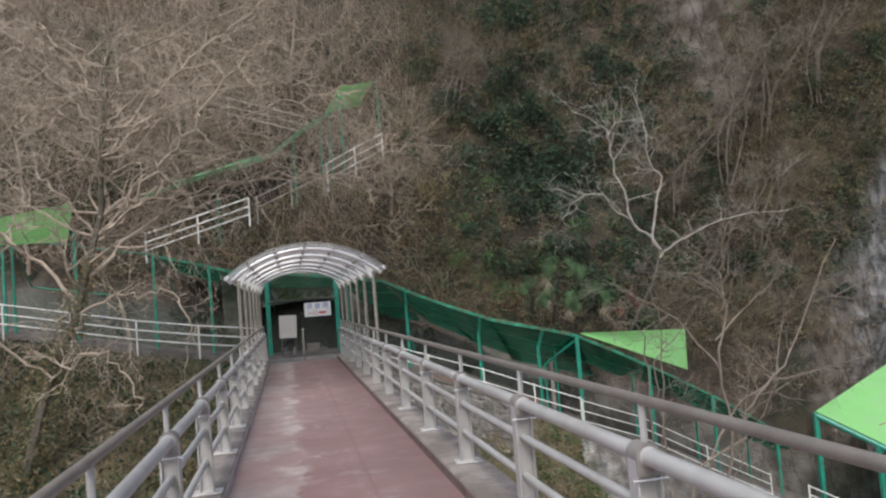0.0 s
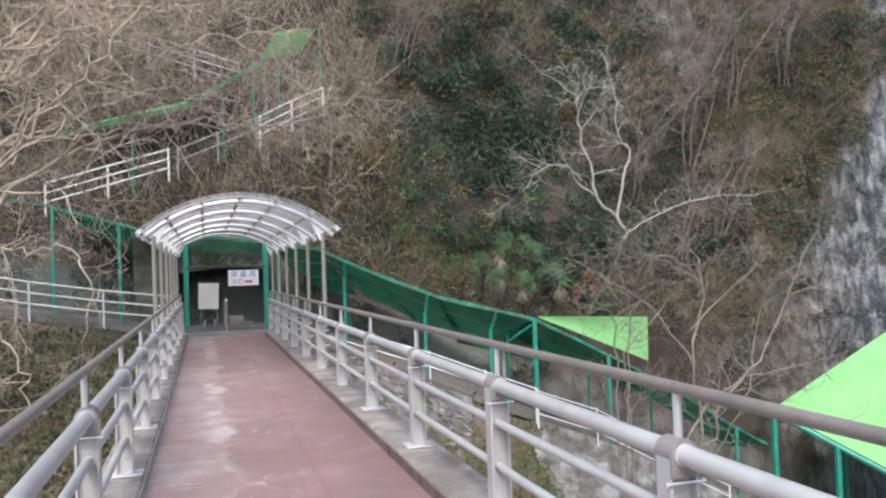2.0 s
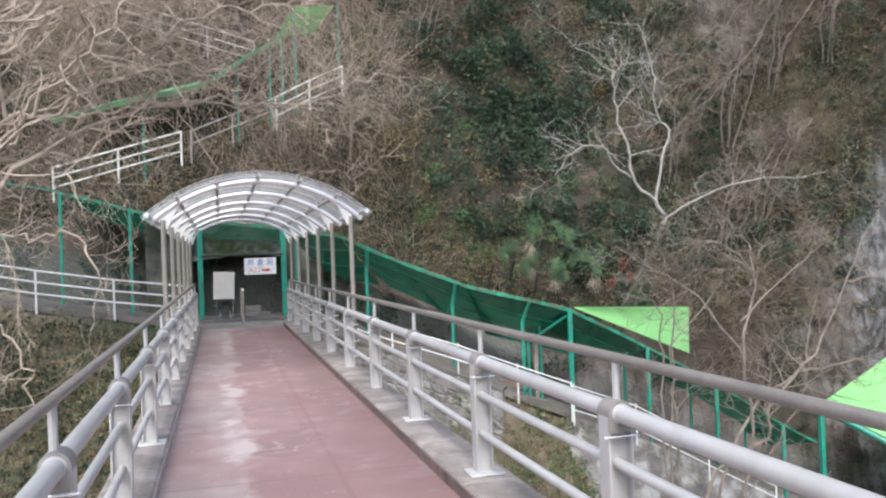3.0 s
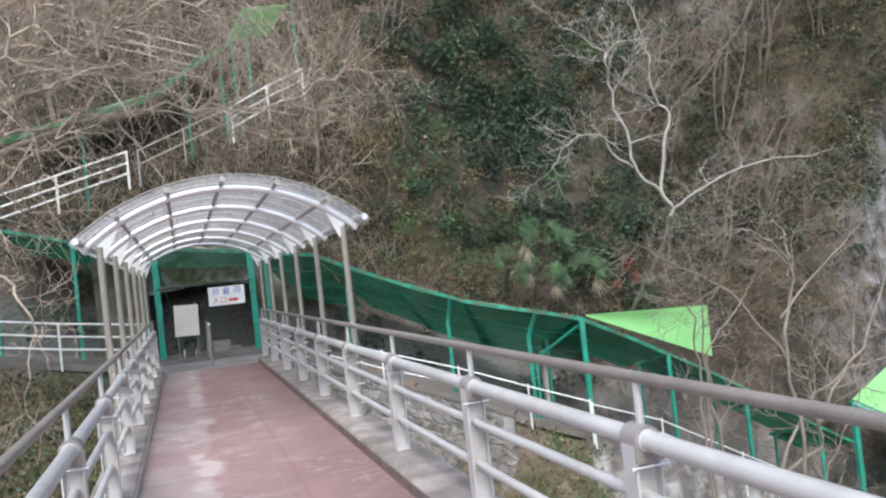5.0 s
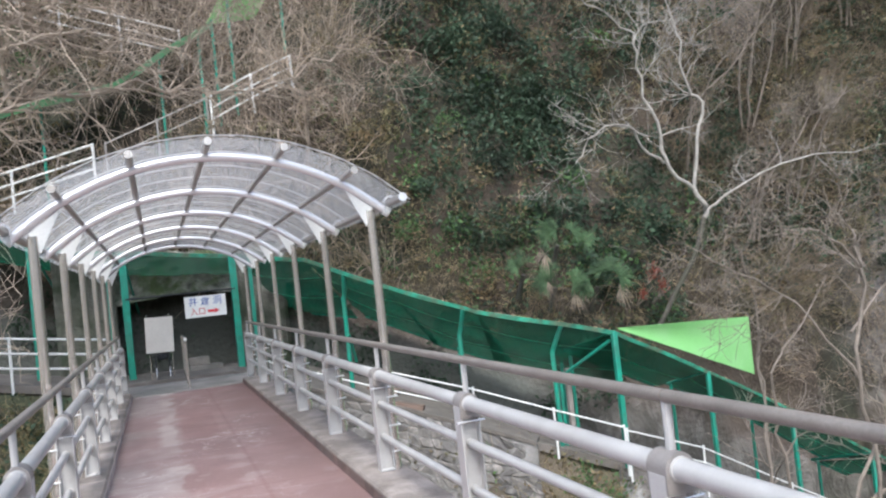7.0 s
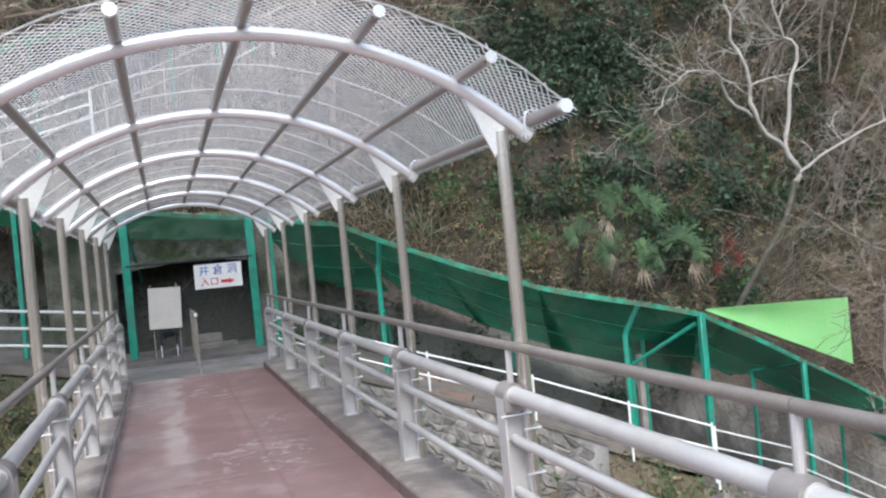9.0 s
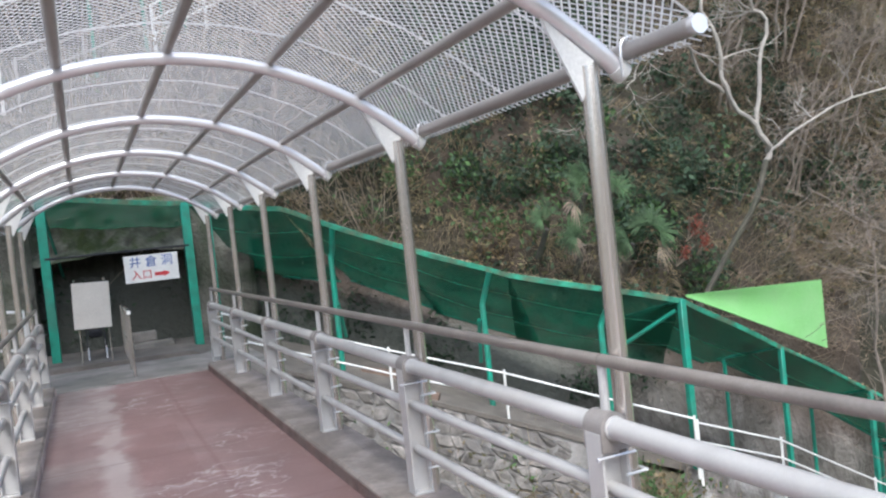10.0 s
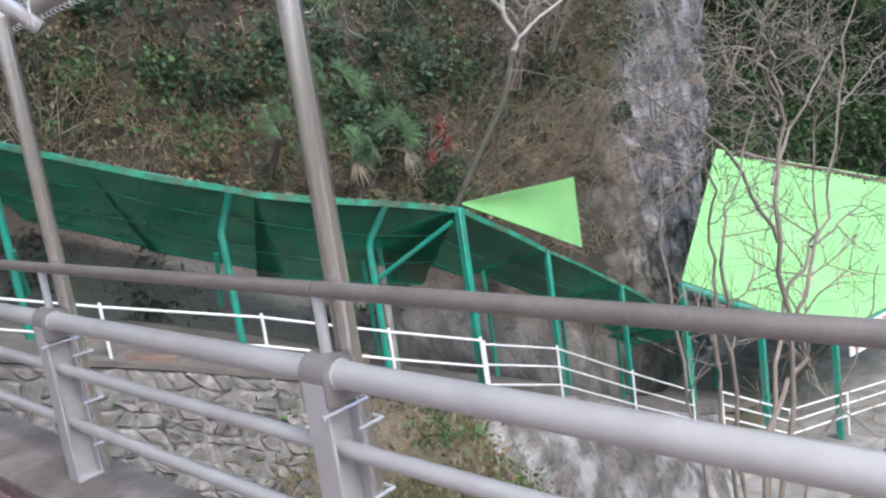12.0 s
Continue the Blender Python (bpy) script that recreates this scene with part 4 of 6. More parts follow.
SY = 28.3
sign = thing("entrance_sign", (0.67, SY, 1.75), "white hanging sign with blue characters and a red arrow", "sign")
b = Build()
b.box((0.67, SY, 1.515), (0.89, 0.03, 0.47), 0.004)
part("sign_panel", b, M_WHITE, sign, "white panel", smooth=False)
lettering("井 倉 洞", 0.205, (0.67, SY - 0.019, 1.62), 90, 0, M_BLUE, sign, "blue characters")
lettering("入口", 0.175, (0.50, SY - 0.019, 1.40), 90, 0, M_RED, sign, "red characters")
b = Build()
b.add([(0.71, SY - 0.018, 1.37), (0.86, SY - 0.018, 1.37), (0.86, SY - 0.018, 1.345), (0.97, SY - 0.018, 1.40), (0.86, SY - 0.018, 1.455), (0.86, SY - 0.018, 1.43), (0.71, SY - 0.018, 1.43)], [(0, 1, 5, 6), (2, 3, 4)])
part("arrow", b, M_RED, sign, "red arrow", smooth=False)
for x in (0.3, 1.04):
    b = Build()
    b.tube([(x, SY, 1.74), (x, SY, 1.83)], 0.006, 5)
    part("hanger", b, M_BLACK, sign)
b = Build()
b.tube([(-0.98, SY + 0.03, 1.84), (1.34, SY + 0.03, 1.84)], 0.02, 6)
part("sign_beam", b, M_BLACK, walkway, "thin dark cross beam")

board = thing("notice_board", (-0.35, 27.75, 0), "cream blank notice board on a thin metal stand", "notice board")
b = Build()
b.box((-0.355, 27.73, 1.02), (0.565, 0.025, 0.75), 0.005, pose(0, 0, 0, -4, 2, 0))
part("panel", b, M_BOARD, board, "cream panel", smooth=False)
for x in (-0.58, -0.13):
    b = Build()
    b.tube([(x, 27.75, 0.005), (x, 27.78, 1.46)], 0.012, 6)
    part("leg", b, M_STEEL, board)
    b = Build()
    b.tube([(x, 28.15, 0.005), (x, 27.79, 1.15)], 0.011, 6)
    part("leg", b, M_STEEL, board)


def wheelchair(at):
    x, y, z = at
    w = thing("wheelchair", at, "folded black wheelchair parked behind the notice board", "wheelchair")
    for q in (-0.14, 0.14):
        b = Build()
        ring = [(x + q, y + 0.29 * math.cos(a), z + 0.30 + 0.29 * math.sin(a)) for a in np.linspace(0, 2 * math.pi, 25)]
        b.tube(ring, 0.014, 6, caps=False)
        wh = part("wheel", b, M_BLACK, w, "large black wheel")
        b = Build()
        for k in range(6):
            a = k * math.pi / 6
            b.tube([(x + q, y + 0.28 * math.cos(a), z + 0.3 + 0.28 * math.sin(a)), (x + q, y - 0.28 * math.cos(a), z + 0.3 - 0.28 * math.sin(a))], 0.003, 4)
        part("spokes", b, M_STEEL, wh)
        b = Build()
        b.tube([(x + q, y + 0.2, z + 0.85), (x + q, y + 0.12, z + 0.3), (x + q, y - 0.35, z + 0.28), (x + q, y - 0.42, z + 0.08)], 0.012, 6)
        part("frame", b, M_STEEL, w)
    b = Build()
    b.box((x, y - 0.08, z + 0.5), (0.22, 0.42, 0.12), 0.03)
    part("seat", b, M_BLACK, w, "folded black seat")
    b = Build()
    b.box((x, y + 0.17, z + 0.68), (0.22, 0.05, 0.36), 0.02)
    part("backrest", b, M_BLACK, w)


wheelchair((-0.34, 28.55, 0.005))
rail = thing("stair_handrail", (0.1, 26.6, 0), "thin steel handrail leading to the entrance steps", "handrail")
for y in (25.85, 26.75, 27.6, 28.4):
    b = Build()
    b.tube([(0.1, y, 0.0), (0.1, y, 0.93)], 0.021, 8)
    part("post", b, M_STEEL, rail, "thin steel post")
b = Build()
b.tube([(0.1, 25.8, 0.92), (0.1, 25.86, 0.95), (0.1, 28.45, 0.95)], 0.02, 8)
part("top_rail", b, M_STEEL, rail)
b = Build()
b.tube([(0.1, 25.85, 0.45), (0.1, 28.4, 0.45)], 0.014, 6)
part("lower_rail", b, M_STEEL, rail)
b = Build()
b.tube([(0.1, 25.81, 0.93), (0.1, 25.77, 0.945)], [0.026, 0.03], 8)
part("end_knob", b, M_WHITE, rail, "small white end cap")
steps = thing("stone_steps", (0.6, 29.1, 0), "pale stone steps into the dark entrance", "steps")
for i, (w, z) in enumerate(((0.72, 0.085), (0.45, 0.255))):
    b = Build()
    b.box((0.24 + w / 2, 29.0 + 0.3 * i, z), (w, 0.32, 0.17), 0.015)
    part("step", b, M_CONC, steps)

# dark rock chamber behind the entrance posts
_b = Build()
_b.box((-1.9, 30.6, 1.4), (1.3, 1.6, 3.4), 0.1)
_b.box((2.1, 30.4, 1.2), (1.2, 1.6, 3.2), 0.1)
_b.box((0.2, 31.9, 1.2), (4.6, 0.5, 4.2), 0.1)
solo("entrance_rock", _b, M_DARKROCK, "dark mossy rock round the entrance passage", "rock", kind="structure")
# mossy rock overhanging the entrance: from the cave's roof round its lip and up the face
_u, _v = np.meshgrid(np.linspace(-1.9, 2.9, 80), np.linspace(0, 1, 50), indexing="ij")
_lip = 1.80 + 0.05 * np.sin(_u * 2.1 + 1)
_oy = np.where(_v < 0.35, 31.7 - _v / 0.35 * 1.9, 29.8 + (_v - 0.35) * 1.3)
_oz = np.where(_v < 0.35, _lip + 0.25 - _v / 0.35 * 0.25, _lip + (_v - 0.35) / 0.65 * 1.1)
_d = (fbm(_u * 1.6, _v * 4, _u * 0 + 2, 5) - 0.5) * 0.6 + (fbm(_u * 5, _v * 12, _u * 0 + 7, 3) - 0.5) * 0.22
tagged(new("overhang_rock", raw_mesh("overhang_rock", np.stack([_u, _oy - _d, _oz + _d * 0.3], -1).reshape(-1, 3), grid_faces(80, 50), M_MOSSROCK, True)), "grey-green mossy rock overhanging the cave entrance", "rock", kind="structure")
# hut sign and floor
sd = (RR - RC).normalized()
so = Vector((sd.y, -sd.x, 0)).normalized()
SA = RC + sd * 0.35 - Vector((0, 0, 0.36)) + so * 0.13
SB = SA + sd * 2.75
hsign = thing("hut_sign", SA, "long white sign with red characters on the hut eave", "sign")
su = Vector((0, 0, 0.31))
b = Build()
b.add([SA - su, SB - su, SB + su, SA + su] + [q - so * 0.05 for q in (SA - su, SB - su, SB + su, SA + su)], [(0, 1, 2, 3), (7, 6, 5, 4), (0, 4, 5, 1), (1, 5, 6, 2), (2, 6, 7, 3), (3, 7, 4, 0)])
part("sign_panel", b, M_WHITE, hsign, "white panel", smooth=False)
for i, ch in enumerate("井倉洞入口"):
    q = SA + sd * (0.33 + i * 0.52) + so * 0.012
    lettering(ch, 0.50, (q.x, q.y, q.z), 90, math.degrees(math.atan2(sd.y, sd.x)), M_RED, hsign, "red character")



def on_roof(u, w, lift=0.04):
    q0, q1 = RL.lerp(RP, u), RC.lerp(RR, u)
    return q0.lerp(q1, w) + Vector((0, 0, lift - 0.25 * math.sin(math.pi * w) * math.sin(math.pi * u)))


for path in (((0.10, 0.35), (0.25, 0.32), (0.40, 0.22)), ((0.12, 0.62), (0.28, 0.55), (0.42, 0.42), (0.50, 0.40)), ((0.22, 0.72), (0.36, 0.60), (0.48, 0.55), (0.62, 0.50)), ((0.30, 0.66), (0.36, 0.70), (0.46, 0.62))):
    b = Build()
    q = spline([on_roof(u, w) for u, w in path], 12)
    b.tube(q, [0.028 - 0.0016 * i for i in range(13)], 5)
    solo("fallen_branch", b, M_BARK, "dry fallen branch lying on the hut's green roof", "branch", group="branches on the roof", smooth=True)
_lw, _lu = np.random.default_rng(31).uniform(0.03, 0.6, 900), 0.985 - np.abs(np.random.default_rng(32).normal(0, 0.018, 900))
ROOF_LITTER = np.array([tuple(on_roof(u, w, 0.03)) for u, w in zip(_lu, _lw)])
b = Build()
b.tube(spline([on_roof(u, w, 0.07) for u, w in ((0.99, 0.06), (0.965, 0.2), (0.975, 0.36), (0.95, 0.52))], 14), [0.06 - 0.003 * i for i in range(15)], 6)
solo("fallen_branch", b, M_BARKMID, "thick dry branch lying along the roof's upper edge", "branch", group="branches on the roof", smooth=True)
_b = Build()
_b.box((24, 24.6, -7.75), (18, 6.5, 0.25), 0.02)
solo("hut_floor", _b, M_CONC, "grey concrete floor of the hut", "floor", kind="structure")


# ---- trees ----
def roofed(p):
    """Within the covered way at the bridge's end."""
    return abs(p.x - 0.1) < 2.0 and 14.5 < p.y < 29.5 and p.z < 3.2


class Tree:
    """Trunk and limbs in one mesh, twigs in another."""

    def __init__(self, seed, droop=0.0, upward=0.3, curl=0.35):
        self.rnd = random.Random(seed)
        self.wood, self.fine = Build(), Build()
        self.droop, self.upward, self.curl, self.wob = droop, upward, curl, 0.025

    def limb(self, pts, r0, r1, n=None):
        n = n or max(4, int(len(pts) * 3))
        q = spline(pts, n)
        for i in range(1, len(q) - 1):
            q[i] += Vector((self.rnd.gauss(0, self.wob), self.rnd.gauss(0, 0.04), self.rnd.gauss(0, self.wob)))
        self.wood.tube(q, [r0 + (r1 - r0) * i / n for i in range(n + 1)], 7)
        return q, [r0 + (r1 - r0) * i / n for i in range(n + 1)]

    def branch(self, p, d, length, r, level):
        rn = self.rnd
        if roofed(p):
            return
        n = 5 if level > 0 else 3
        pts, q, d = [p.copy()], p.copy(), d.normalized()
        for i in range(n):
            d = (d + Vector((rn.gauss(0, self.curl), rn.gauss(0, self.curl), rn.gauss(0, self.curl) + self.upward * 0.25 - self.droop * 0.4 * (i / n))) * 0.5).normalized()
            q = q + d * (length / n)
            if roofed(q):
                break
            pts.append(q.copy())
        n = len(pts) - 1
        if n < 1:
            return
        (self.wood if r > 0.022 else self.fine).tube(pts, [max(0.0035, r * (1 - 0.75 * i / n)) for i in range(n + 1)], 6 if r > 0.03 else 4 if r > 0.012 else 3, caps=False)
        if level <= 0:
            return
        k = rn.randint(3, 5)
        for i in range(k):
            j = rn.randint(1, n)
            side = Vector((rn.gauss(0, 1), rn.gauss(0, 0.8), rn.gauss(0, 0.8)))
            dd = (pts[j] - pts[j - 1]).normalized()
            side = (side - dd * side.dot(dd)).normalized()
            self.branch(pts[j], dd * rn.uniform(0.4, 1.0) + side * rn.uniform(0.5, 1.0), length * rn.uniform(0.45, 0.75), r * rn.uniform(0.45, 0.62), level - 1)

    def dress(self, q, rs, n, length, level, start=0.2):
        """Side branches along a limb."""
        rn = self.rnd
        for i in range(n):
            j = rn.randint(max(1, int(len(q) * start)), len(q) - 1)
            dd = (q[j] - q[j - 1]).normalized()
            side = Vector((rn.gauss(0, 1), rn.gauss(0, 1), rn.gauss(0, 1)))
            side = (side - dd * side.dot(dd)).normalized()
            self.branch(q[j], dd * rn.uniform(0.2, 0.9) + side, length * rn.uniform(0.6, 1.2), min(rs[j] * 0.6, 0.04), level)

    def finish(self, name, base, label, category, mat, mat2, group=""):
        t = thing(name, base, label, category, group)
        part("trunk", self.wood, mat, t, smooth=True)
        part("crown", self.fine, mat2, t, "bare leafless twigs", smooth=False)
        return t


# pale forked tree on the slope
T = Tree(3, upward=0.2)
for pts, r0, r1, n, ln in (
    ([(11.62, 24.9, 2.25), (11.66, 24.85, 2.51), (11.42, 24.85, 2.96)], 0.07, 0.065, 0, 0),
    ([(11.42, 24.85, 2.96), (10.69, 24.85, 3.6), (10.65, 24.8, 4.23), (10.32, 24.75, 5.32), (10.15, 24.7, 6.3), (9.82, 24.7, 6.74), (9.0, 24.6, 7.12)], 0.06, 0.016, 11, 1.2),
    ([(10.69, 24.85, 3.6), (10.07, 24.8, 4.06), (9.73, 24.7, 4.46), (9.02, 24.6, 4.39), (8.62, 24.6, 4.08), (8.3, 24.6, 3.67)], 0.042, 0.01, 11, 0.9),
    ([(11.42, 24.85, 2.96), (11.71, 24.9, 3.99), (11.96, 24.9, 4.94), (11.64, 25, 5.4), (11.62, 25, 6.2), (11.59, 25.1, 7.0), (11.24, 25.1, 8.0)], 0.055, 0.014, 11, 1.2),
    ([(11.7, 24.9, 2.4), (12.47, 24.8, 2.86), (14.26, 24.6, 3.48), (16.2, 24.5, 3.55)], 0.042, 0.016, 9, 1.2),
    ([(10.15, 24.7, 6.3), (10.49, 24.6, 6.73), (11.24, 24.5, 6.66)], 0.03, 0.01, 6, 0.8),
):
    q, rs = T.limb(pts, r0 * 0.8, r1 * 0.8)
    if n:
        T.dress(q, rs, n, ln, 2, 0.35)
low = Build()
low.tube(spline([(10.6, 26.0, -0.5), (11.0, 25.45, 0.6), (11.4, 25.05, 1.5), (11.63, 24.9, 2.3)], 10), [0.056 - 0.0002 * i for i in range(11)], 7)
t = T.finish("bare_tree", (10.9, 26.6, 0.2), "pale forked leafless tree leaning out of the slope", "tree", M_BARKPALE, M_BARKPALE)
part("lower_trunk", low, M_BARKLOW, t, "dark lower trunk")

# many-stemmed tree on the river bank
T = Tree(8, upward=0.35)
for pts, r0, r1, n, ln in (
    ([(9.3, 20.2, -6.2), (8.75, 20.2, -3.6), (8.73, 20.2, -1.46), (8.71, 20.2, -0.51), (8.6, 20.1, 0.25), (8.3, 20.0, 0.6)], 0.045, 0.012, 5, 0.9),
    ([(9.4, 20.25, -6.2), (9.75, 20.2, -3.6), (11.2, 20.2, -2.75), (11.45, 20.2, -2.0), (12.25, 20.2, -1.25), (13.1, 20.2, -0.25), (13.8, 20.2, 1.1), (14.5, 20.1, 2.3)], 0.062, 0.016, 12, 1.2),
    ([(9.2, 20.2, -6.2), (9.05, 20.2, -2.7), (8.95, 20.2, -1.2), (8.95, 20.2, -0.45), (9.6, 20.2, 0.05), (10.3, 20.2, 0.9)], 0.045, 0.012, 7, 0.8),
    ([(13.6, 20.2, 0.7), (14.4, 20.2, 0.8), (15.6, 20.1, 1.2), (16.6, 20.0, 1.9)], 0.03, 0.012, 7, 0.9),
    ([(9.6, 20.3, -6.2), (10.25, 20.3, -3.31), (11.26, 20.3, -1.9), (12.29, 20.3, -1.33), (12.57, 20.3, -0.59), (12.9, 20.3, 0.6)], 0.055, 0.015, 6, 1.1),
    ([(12.29, 20.3, -1.33), (13.6, 20.2, -1.2), (15.2, 20.1, -0.9)], 0.035, 0.012, 6, 1.2),
    ([(9.4, 20.4, -6.2), (9.2, 20.8, -3.5), (9.6, 21.2, -1.5), (9.7, 21.3, 0.4), (9.3, 21.2, 1.7)], 0.045, 0.014, 7, 1.1),
    ([(9.7, 20.3, -6.2), (10.9, 20.2, -3.0), (10.75, 20.2, -0.9), (11.05, 20.2, 0.5), (10.9, 20.2, 1.2), (10.4, 20.2, 1.62), (9.85, 20.2, 1.65), (9.57, 20.2, 1.2)], 0.06, 0.012, 12, 1.1),
    ([(11.0, 20.2, 0.7), (11.05, 20.2, 1.51), (10.68, 20.2, 1.95), (10.2, 20.2, 2.4)], 0.035, 0.012, 8, 1.0),
    ([(10.75, 20.2, -0.9), (10.1, 20.3, 0.03), (9.5, 20.5, 0.75), (8.6, 20.7, 1.3), (8.0, 20.8, 1.7)], 0.04, 0.012, 10, 1.0),
    ([(10.7, 20.2, -0.1), (11.9, 20.1, 0.92), (12.8, 20.0, 1.6)], 0.035, 0.012, 8, 1.0),
    ([(9.5, 20.2, -6.2), (10.4, 19.8, -4.0), (11.0, 19.4, -2.6), (11.6, 19.2, -1.4)], 0.035, 0.012, 6, 1.0),
):
    q, rs = T.limb(pts, r0 * 0.72, r1 * 0.75)
    T.dress(q, rs, n, ln, 2, 0.3)
T.finish("bare_tree", (9.45, 20.3, -6.2), "many-stemmed leafless tree on the bank beside the bridge", "tree", M_BARKMID, M_BARKMID)

# large brown tree whose branches sweep over the bridge's end
T = Tree(21, droop=0.25, upward=0.25, curl=0.45)
trunk, trs = T.limb([(-7.4, 22.5, -4.2), (-6.6, 22.5, -0.6), (-5.6, 22.6, 2.0), (-5.0, 22.8, 4.4), (-4.8, 23.0, 7.0), (-4.4, 23.2, 10)], 0.15, 0.035, 18)
stem, T.wood = T.wood, Build()
T.wob = 0.08
T.dress(trunk, trs, 22, 2.6, 3, 0.3)
for pts, r0, n, ln in (
    ([(-5.4, 22.7, 2.8), (-3.4, 23.6, 4.6), (-0.8, 24.6, 5.5), (1.6, 25.4, 5.6), (3.8, 26, 6.6)], 0.085, 22, 1.8),
    ([(-5.0, 22.8, 4.4), (-2.8, 23.8, 6.1), (-0.4, 24.5, 7.6), (2.0, 25.3, 8.4)], 0.08, 22, 2.0),
    ([(-4.9, 22.9, 6.0), (-3.0, 23.4, 8.3), (-0.9, 24, 10.3), (1.0, 24.6, 12)], 0.08, 22, 2.2),
    ([(-5.0, 22.8, 3.8), (-3.6, 22.2, 5.2), (-2.0, 21.8, 7.0), (-0.4, 21.5, 9.0)], 0.07, 20, 2.0),
    ([(-4.8, 23.0, 6.6), (-6.4, 23.2, 8.6), (-8.0, 23.3, 10.5)], 0.08, 18, 2.2),
    ([(-5.6, 22.6, 2.2), (-7.4, 22.8, 4.2), (-9.4, 23, 5.6), (-11, 23, 7.6)], 0.08, 20, 2.2),
    ([(-5.9, 22.6, 1.4), (-4.6, 22.0, 2.3), (-3.2, 21.6, 2.2), (-2.6, 21.4, 1.2)], 0.05, 14, 1.3),
    ([(-6.4, 22.5, 0.2), (-5.2, 21.8, 0.9), (-4.2, 21.5, 0.3), (-3.9, 21.3, -0.9)], 0.05, 14, 1.2),
    ([(-6.2, 22.5, 0.4), (-7.6, 22.0, 1.6), (-8.8, 21.8, 1.8), (-9.8, 21.6, 1.0)], 0.05, 14, 1.3),
):
    q, rs = T.limb(pts, r0 * 0.7, 0.016, 22)
    T.dress(q, rs, n * 2 if r0 > 0.06 else n, ln, 2, 0.2)
for k in range(13):
    j = T.rnd.randint(8, 17)
    s0 = trunk[j]
    run = T.rnd.uniform(3.0, 8.5) * (1 if k % 4 else -0.6)
    dy, rise = T.rnd.uniform(-1.0, 2.5), T.rnd.uniform(0.6, 3.2)
    q, rs = T.limb([s0, s0 + Vector((run * 0.3, dy * 0.3, rise * 0.55)), s0 + Vector((run * 0.65, dy * 0.7, rise * 0.95)), s0 + Vector((run, dy, rise * T.rnd.uniform(0.6, 1.15)))], 0.038, 0.014, 20)
    T.dress(q, rs, 14, 1.5, 2, 0.25)
big = T.finish("bare_tree", (-7.4, 22.5, -4.2), "large brown leafless tree with tangled sweeping branches and ivied trunk", "tree", M_BARK, M_BARK)
part("lower_trunk", stem, M_BARKDARK, big, "dark ivied main trunk")
_iv = np.random.default_rng(77)
_ti = _iv.uniform(0, 1, 3200) ** 1.2 * 9
_tp = np.array([tuple(trunk[min(int(a), 17)].lerp(trunk[min(int(a) + 1, 18)], a - int(a))) for a in _ti])
_tp += _iv.normal(size=_tp.shape) * np.array([0.24, 0.24, 0.12])
_tl = _iv.uniform(0.05, 0.12, len(_tp))
IVY = (_tp, _tl)

# slender trees on the slope
SLOPE_TREES = [(3.75, 31.1, 3.6, 5.0, 31), (-9.5, 31.8, 4.2, 6, 32), (-6.5, 32.4, 5.0, 7, 33), (-3.4, 33.2, 7.4, 5, 34), (16.4, 28.4, 5.6, 4.5, 36), (18.2, 28.4, 7.0, 4.5, 37), (14.2, 28.3, 4.4, 3.0, 38), (0.4, 33.4, 10.0, 5, 39), (20.5, 28.2, 8.6, 4.5, 40), (-12, 32.5, 5.0, 7, 42), (15.4, 27.6, 2.2, 3.0, 43), (17.0, 27.6, 3.0, 3.0, 44), (6.3, 31.2, 8.2, 3.5, 45)]
for x, y, z, h, seed in SLOPE_TREES:
    T = Tree(seed, droop=0.1, upward=0.3, curl=0.4)
    rn = T.rnd
    right = x > 5
    for k in range(3 if right else 1):
        o = 0.5 * k
        q, rs = T.limb([(x + o * 0.4, y + 0.4, z - 0.6), (x + rn.gauss(o * 0.4, 0.2), y - 0.2, z + h * 0.3), (x + rn.gauss(o, 0.35), y - 0.6, z + h * 0.65), (x + rn.gauss(o * 1.4, 0.5), y - 1.0, z + h * rn.uniform(0.75, 1.0))], 0.035 if right else 0.085, 0.012 if right else 0.02, 10)
        T.dress(q, rs, 10 if right else 22, h * (0.3 if right else 0.42), 2, 0.25)
    T.finish("bare_tree", (x, y + 0.4, z - 0.6), "thin-stemmed leafless shrub on the slope" if right else "slender brown leafless tree rooted in the slope", "tree", M_BARKMID if right else M_BARK, M_BARKMID if right else M_TWIG, "slope shrubs" if right else "slope trees")


# ---- undergrowth ----
RNG = np.random.default_rng(5)


def blades(c, d, length, width, bend):
    """Leaf-like quads: centres, directions, lengths, widths."""
    n = len(c)
    d = d / (np.linalg.norm(d, axis=1, keepdims=True) + 1e-9)
    r = RNG.normal(size=(n, 3))
    s = np.cross(d, r)
    s /= np.linalg.norm(s, axis=1, keepdims=True) + 1e-9
    up = np.cross(s, d)
    L, W, B = length[:, None], width[:, None], bend[:, None]
    v = np.stack([c - d * L / 2, c + s * W / 2 + up * B, c + d * L / 2, c - s * W / 2 + up * B], 1).reshape(-1, 3)
    return v, np.arange(4 * n).reshape(-1, 4)


